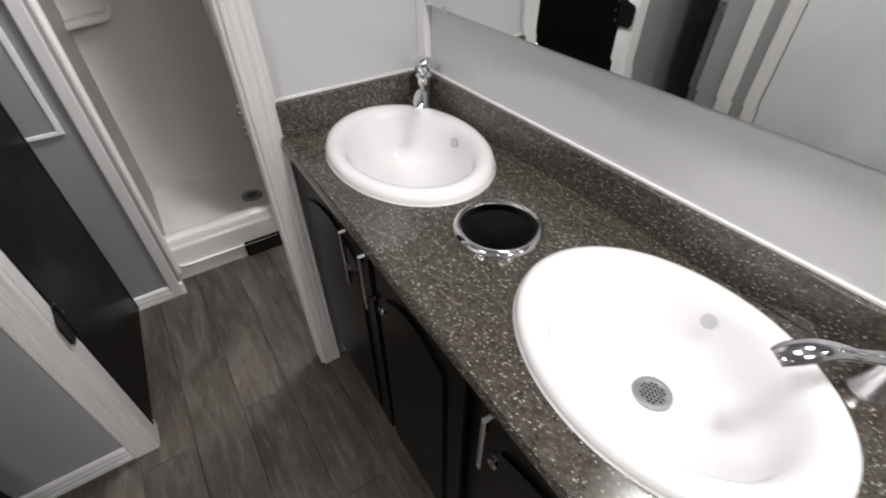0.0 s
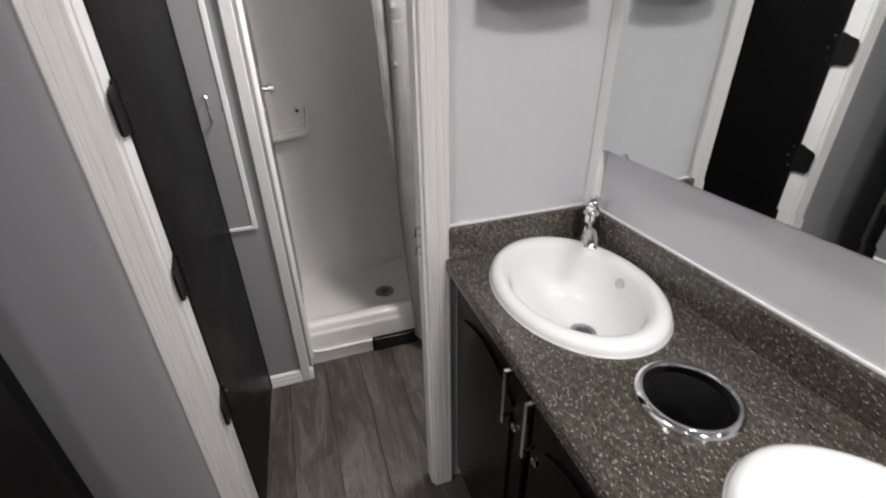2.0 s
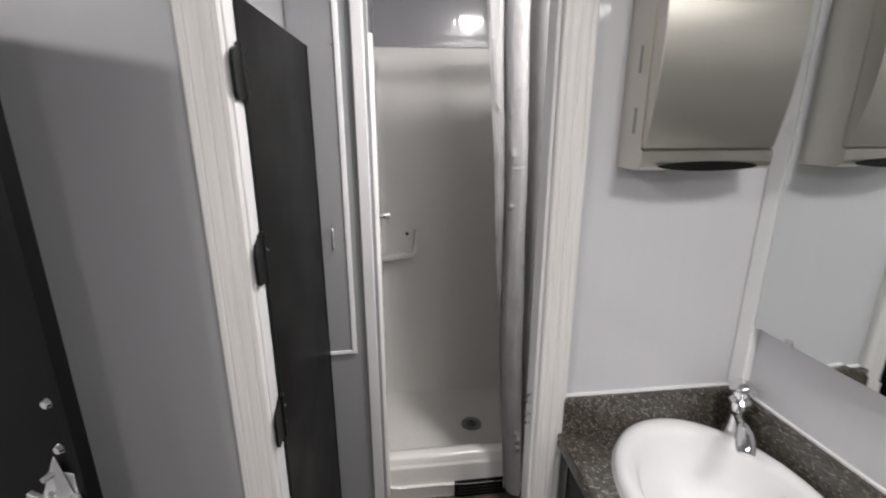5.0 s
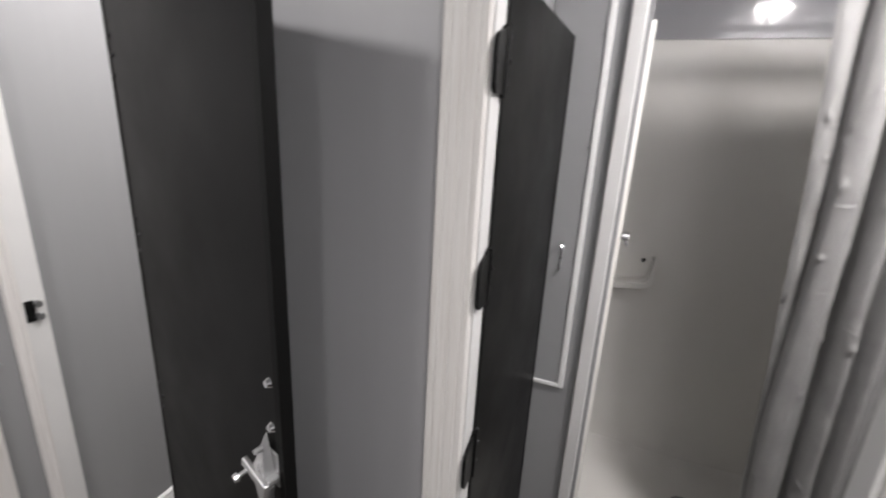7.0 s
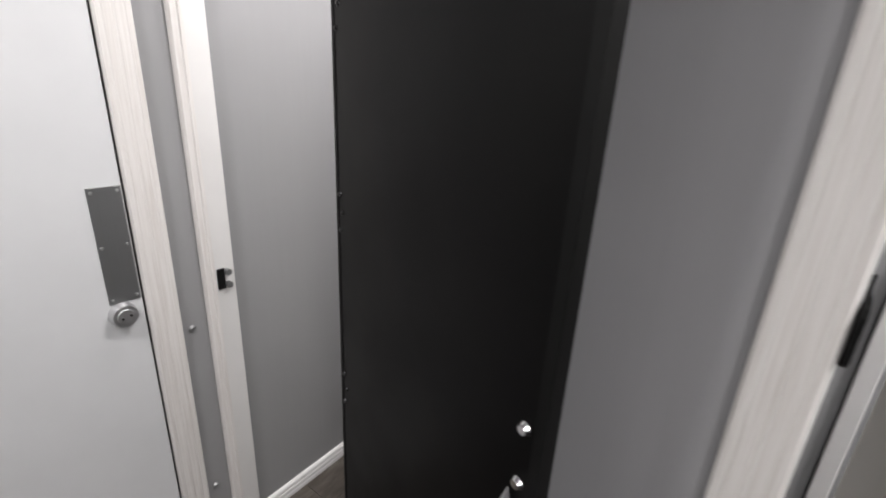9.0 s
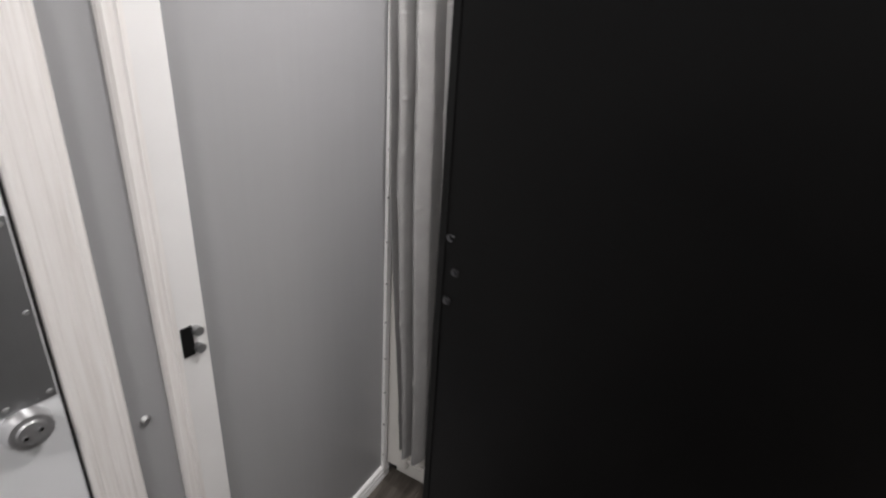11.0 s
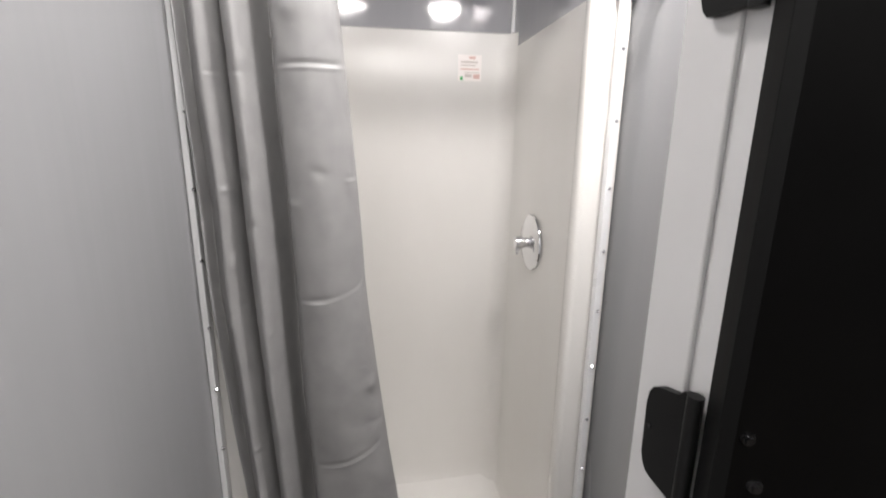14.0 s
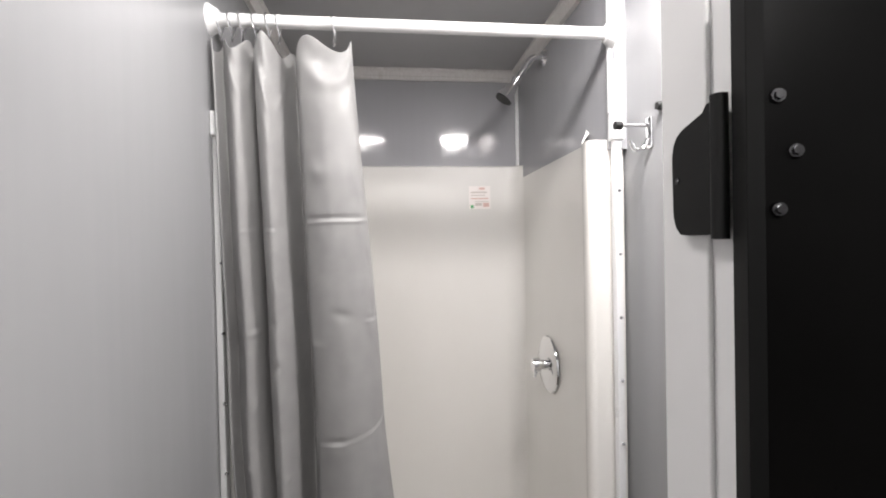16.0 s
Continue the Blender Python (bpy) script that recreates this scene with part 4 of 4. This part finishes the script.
def counter():
    """Stone slab with three holes, a rounded front edge and two splashes."""
    bm = bmesh.new()
    y0, y1, x1 = 0.10, A0 - 0.002, VAN_X - 0.002
    edges = []

    def loop(pts):
        vs = [bm.verts.new((x, y, 0.87)) for x, y in pts]
        edges.extend(bm.edges.new((vs[k], vs[(k + 1) % len(vs)])) for k in range(len(vs)))
    loop([(CX + 0.008, y0), (x1 + (A0 - y0) * math.tan(VAN_TURN), y0), (x1, y1), (CX + 0.008, y1)])
    for (cx, cy), a, b in ((SINKS[0], SA - 0.02, SB - 0.02), (SINKS[1], SA - 0.02, SB - 0.02), (BIN, 0.070, 0.070)):
        loop([(cx + a * math.cos(t), cy + b * math.sin(t)) for t in (2 * math.pi * k / 48 for k in range(48))])
    bmesh.ops.triangle_fill(bm, use_beauty=True, use_dissolve=False, edges=edges)
    ext = bmesh.ops.extrude_face_region(bm, geom=bm.faces[:])
    bmesh.ops.translate(bm, verts=[g for g in ext["geom"] if isinstance(g, bmesh.types.BMVert)], vec=(0, 0, -0.036))
    c = thing("countertop", "dark speckled stone vanity top with two basins and a waste hole", "countertop")
    part("slab", bm, COUNTER, c)
    part("front_edge", prism(bmesh.new(), [(CX + 0.009, 0.87), (CX + 0.004, 0.8687), (CX, 0.864), (CX, 0.858), (CX + 0.003, 0.855), (CX + 0.001, 0.852), (CX + 0.001, 0.838), (CX + 0.004, 0.834), (CX + 0.009, 0.834)], "y", y0, y1), COUNTER, c, "ogee front edge")
    part("backsplash", beside_vanity_wall(slab(VAN_X - 0.020, VAN_X - 0.002, y0, A0 - 0.024, 0.8705, 0.950, bevel=0.002)), COUNTER, c)
    part("side_splash", slab(CX + 0.008, VAN_X - 0.002, A0 - 0.022, A0 - 0.002, 0.8705, 0.950, bevel=0.002), COUNTER, c)
    part("caulk", beside_vanity_wall(slab(VAN_X - 0.007, VAN_X, y0, A0 - 0.007, 0.949, 0.954)), TRIM, c, "white sealant line")
    part("caulk", slab(CX + 0.008, VAN_X - 0.008, A0 - 0.007, A0, 0.949, 0.954), TRIM, c, "white sealant line")


counter()


def basin(cx, cy, away):
    s = thing("basin", "white oval drop-in porcelain basin in the vanity top", "sink", "oval basins")
    rings = [(1.0, 0.8705, 0), (1.0, 0.876, 0), (0.985, 0.885, 0), (0.95, 0.8915, 0), (0.905, 0.894, 0), (0.86, 0.8925, 0), (0.815, 0.887, 0), (0.78, 0.876, 0.001), (0.757, 0.858, 0.003), (0.735, 0.832, 0.006),
             (0.70, 0.802, 0.011), (0.63, 0.774, 0.018), (0.51, 0.753, 0.027), (0.36, 0.742, 0.036), (0.2, 0.737, 0.042), (0.115, 0.735, 0.045)]
    part("bowl", lathe(bmesh.new(), [(SA * k, SB * k, z, sh) for k, z, sh in rings], (cx, cy), 72), PORCELAIN, s, "", True)
    part("caulk_ring", lathe(bmesh.new(), [(SA * 1.012, SB * 1.01, 0.8702, 0), (SA * 1.0, SB * 1.0, 0.8735, 0)], (cx, cy), 72, False), TRIM, s)
    dx, dz = cx + 0.045, 0.7355
    d = part("drain", lathe(bmesh.new(), [(0.031, 0.031, dz, 0), (0.030, 0.030, dz + 0.0035, 0), (0.023, 0.023, dz + 0.004, 0), (0.021, 0.021, dz + 0.002, 0)], (dx, cy), 32), PLATE, s, "round chrome drain grid", True)
    for i in range(-3, 4):
        for j in range(-3, 4):
            ox, oy = i * 0.0066 + (j % 2) * 0.0033, j * 0.0058
            if math.hypot(ox, oy) < 0.0185:
                part("drain_hole", rod(bmesh.new(), (dx + ox, cy + oy, dz + 0.0023), (dx + ox, cy + oy, dz + 0.0032), 0.0023, None, 8), RUBBER, d)
    p, q = Vector((cx + 0.139, cy + 0.006, 0.848)), Vector((cx + 0.121, cy + 0.005, 0.853))
    part("overflow", rod(bmesh.new(), p, p + (q - p).normalized() * 0.0145, 0.0115, None, 20), NICKEL, s, "small grey overflow hole")


for c_, a_ in zip(SINKS, (1, -1)):
    basin(*c_, a_)

wb = thing("waste_hole_ring", "chrome waste ring set in the vanity top", "waste ring")
part("ring", lathe(bmesh.new(), [(r, r, z, 0) for r, z in ((0.080, 0.8705), (0.0805, 0.876), (0.078, 0.882), (0.073, 0.885), (0.068, 0.884), (0.0655, 0.879), (0.065, 0.868), (0.065, 0.845))], BIN, 56, False), CHROME, wb, "", True)
part("liner", lathe(bmesh.new(), [(0.0645, 0.0645, 0.866, 0), (0.0645, 0.0645, 0.64, 0), (0.055, 0.055, 0.63, 0)], BIN, 40), RUBBER, wb, "black plastic liner", True)


def faucet(x, y, tx, ty):
    """Single-post basin tap: base plate, waisted body, a long flattened spout, and a domed push cap."""
    f = thing("faucet", "polished chrome basin faucet on the vanity top", "faucet", "basin faucets")
    d = Vector((tx - x, ty - y, 0)).normalized()
    o = Vector((x, y, 0))
    part("base", lathe(bmesh.new(), [(0.028, 0.028, 0.8705, 0), (0.028, 0.028, 0.874, 0), (0.025, 0.025, 0.880, 0), (0.021, 0.021, 0.890, 0), (0.017, 0.017, 0.908, 0), (0.0145, 0.0145, 0.926, 0), (0.0145, 0.0145, 0.936, 0), (0.019, 0.019, 0.946, 0), (0.0195, 0.0195, 0.960, 0), (0.014, 0.014, 0.966, 0)], (x, y), 28), CHROME, f, "", True)
    part("cap", lathe(bmesh.new(), [(0.012, 0.012, 0.965, 0), (0.012, 0.012, 0.971, 0), (0.021, 0.021, 0.976, 0), (0.0235, 0.0235, 0.985, 0), (0.021, 0.021, 0.995, 0), (0.014, 0.014, 1.002, 0), (0.005, 0.005, 1.004, 0)], (x, y), 28), CHROME, f, "domed push cap", True)
    ctrl = [(0.0, 0.0, 0.930, 0.012), (0.025, 0.0, 0.938, 0.0105), (0.055, 0, 0.944, 0.0095), (0.085, 0, 0.953, 0.0115), (0.115, 0, 0.956, 0.0150), (0.140, 0, 0.949, 0.0160), (0.152, 0, 0.941, 0.0135)]
    pts = smooth_path(ctrl, 26)
    part("spout", tube(bmesh.new(), [o + d * p[0] + Vector((0, 0, p[2])) for p in pts], [p[3] for p in pts], 18, 0.75), CHROME, f, "", True)


faucet(0.632, 1.236, 0.548, 1.117)
faucet(0.672, 0.250, 0.541, 0.332)

mir = thing("wall_mirror", "frameless wall mirror above the vanity", "mirror")
part("backing_board", beside_vanity_wall(slab(VAN_X - 0.014, VAN_X - 0.001, -0.298, A0 - 0.043, 1.112, 2.018)), GREY_SATIN_DIM, mir)
GX, GY0, GY1, GZ0, GZ1, GB = VAN_X - 0.0195, -0.30, A0 - 0.041, 1.108, 2.02, 0.017
glass = bmesh.new()
face = [glass.verts.new((GX, y, z)) for y, z in ((GY0 + GB, GZ0 + GB), (GY1 - GB, GZ0 + GB), (GY1 - GB, GZ1 - GB), (GY0 + GB, GZ1 - GB))]
rim = [glass.verts.new((GX + 0.0003, y, z)) for y, z in ((GY0, GZ0), (GY1, GZ0), (GY1, GZ1), (GY0, GZ1))]
rear = [glass.verts.new((GX + 0.005, v.co.y, v.co.z)) for v in rim]
glass.faces.new(face)
glass.faces.new(rear[::-1])
for k in range(4):
    n = (k + 1) % 4
    glass.faces.new((rim[k], rim[n], face[n], face[k]))
    glass.faces.new((rear[k], rear[n], rim[n], rim[k]))
part("glass", beside_vanity_wall(glass), MIRROR, mir, "bevelled mirror glass")
for y in (1.190, 0.30):
    part("clip", beside_vanity_wall(slab(GX - 0.003, GX + 0.001, y - 0.008, y + 0.008, 1.104, 1.117, bevel=0.0015)), NICKEL, mir, "small clear mirror clip")

# ---- paper towel dispenser ----
pd = thing("paper_towel_dispenser", "brushed steel paper towel dispenser on the grey wall", "dispenser")
X0, X1, Y0, Y1 = 0.350, 0.588, 1.205, A0
body = bmesh.new()
prism(body, [(Y1, 1.43), (Y0 + 0.034, 1.43), (Y0 + 0.024, 1.436), (Y0 + 0.022, 1.444), (Y0 + 0.022, 1.462), (Y0 + 0.030, 1.466), (Y0 + 0.030, 1.772), (Y1, 1.812)], "x", X0, X1)
part("body", body, STEEL, pd)
bow = [(Y0 + 0.022 * ((z - 1.63) / 0.16) ** 2 + (0.006 if z > 1.70 else 0) - (0.002 if abs(z - 1.695) < 0.006 else 0), z) for z in (1.468 + 0.304 * k / 40 for k in range(41))]
front = prism(bmesh.new(), [(Y0 + 0.034, 1.468)] + bow + [(Y0 + 0.034, 1.772)], "x", X0 + 0.002, X1 - 0.002)
part("front_cover", front, STEEL, pd, "brushed steel front cover", True)
slot = [(X0 + 0.03 + (X1 - X0 - 0.06) * (0.5 + 0.5 * math.cos(t)), 1.4375 + 0.0080 * math.sin(t)) for t in (2 * math.pi * k / 28 for k in range(28))]
part("paper_slot", prism(bmesh.new(), slot, "y", Y0 + 0.016, Y0 + 0.08), EDGE, pd, "dark paper slot")
for z in (1.49, 1.587):
    part("side_slit", slab(X0 - 0.001, X0 + 0.001, Y0 + 0.055, Y0 + 0.061, z, z + 0.042), PLATE, pd, "grey slit")

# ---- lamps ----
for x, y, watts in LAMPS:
    l = thing("ceiling_lamp", "round flush white ceiling downlight", "ceiling lamp", "flush ceiling lamps")
    part("rim", lathe(bmesh.new(), [(0.075, 0.075, CEIL, 0), (0.075, 0.075, CEIL - 0.006, 0), (0.055, 0.055, CEIL - 0.008, 0), (0.047, 0.047, CEIL - 0.003, 0)], (x, y), 40, False), TRIM, l, "", True)
    part("lens", lathe(bmesh.new(), [(0.047, 0.047, CEIL - 0.001, 0), (0.046, 0.046, CEIL - 0.003, 0)], (x, y), 40), LENS, l, "lit diffuser lens")
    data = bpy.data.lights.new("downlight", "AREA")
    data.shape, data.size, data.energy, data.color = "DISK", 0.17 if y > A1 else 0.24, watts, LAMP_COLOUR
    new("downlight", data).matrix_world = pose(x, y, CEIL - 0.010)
    if y > A1:
        data = bpy.data.lights.new("dome_glow", "POINT")
        data.shadow_soft_size, data.energy, data.color = 0.03, watts * DOME, LAMP_COLOUR
        new("dome_glow", data).matrix_world = pose(x, y, CEIL - 0.045)

# ---- floor: planks on a sub-floor ----
floor = setting("floor", slab(END_X, FAR_X, REAR_Y, BACK_Y, -0.08, -0.004), RUBBER, "grey-brown wood-look vinyl plank floor", "floor")
W, L = 0.152, 1.22
meshes = {}
n_col = int((FAR_X - END_X) / W) + 1
rng = random.Random(5)
for i in range(n_col):
    x0, x1 = END_X + i * W, min(END_X + (i + 1) * W, FAR_X)
    y = REAR_Y - rng.uniform(0.1, 1.1)
    while y < 2.03:
        ya, yb = max(y, REAR_Y), min(y + L, 2.03)
        if yb - ya > 0.05 and x1 - x0 > 0.01:
            g = 0.0006
            plank = part("plank", slab(x0 + g, x1 - g, ya + g, yb - g, -0.0042, 0.0, bevel=0.0009, seg=1), FLOOR, floor)
        y += L
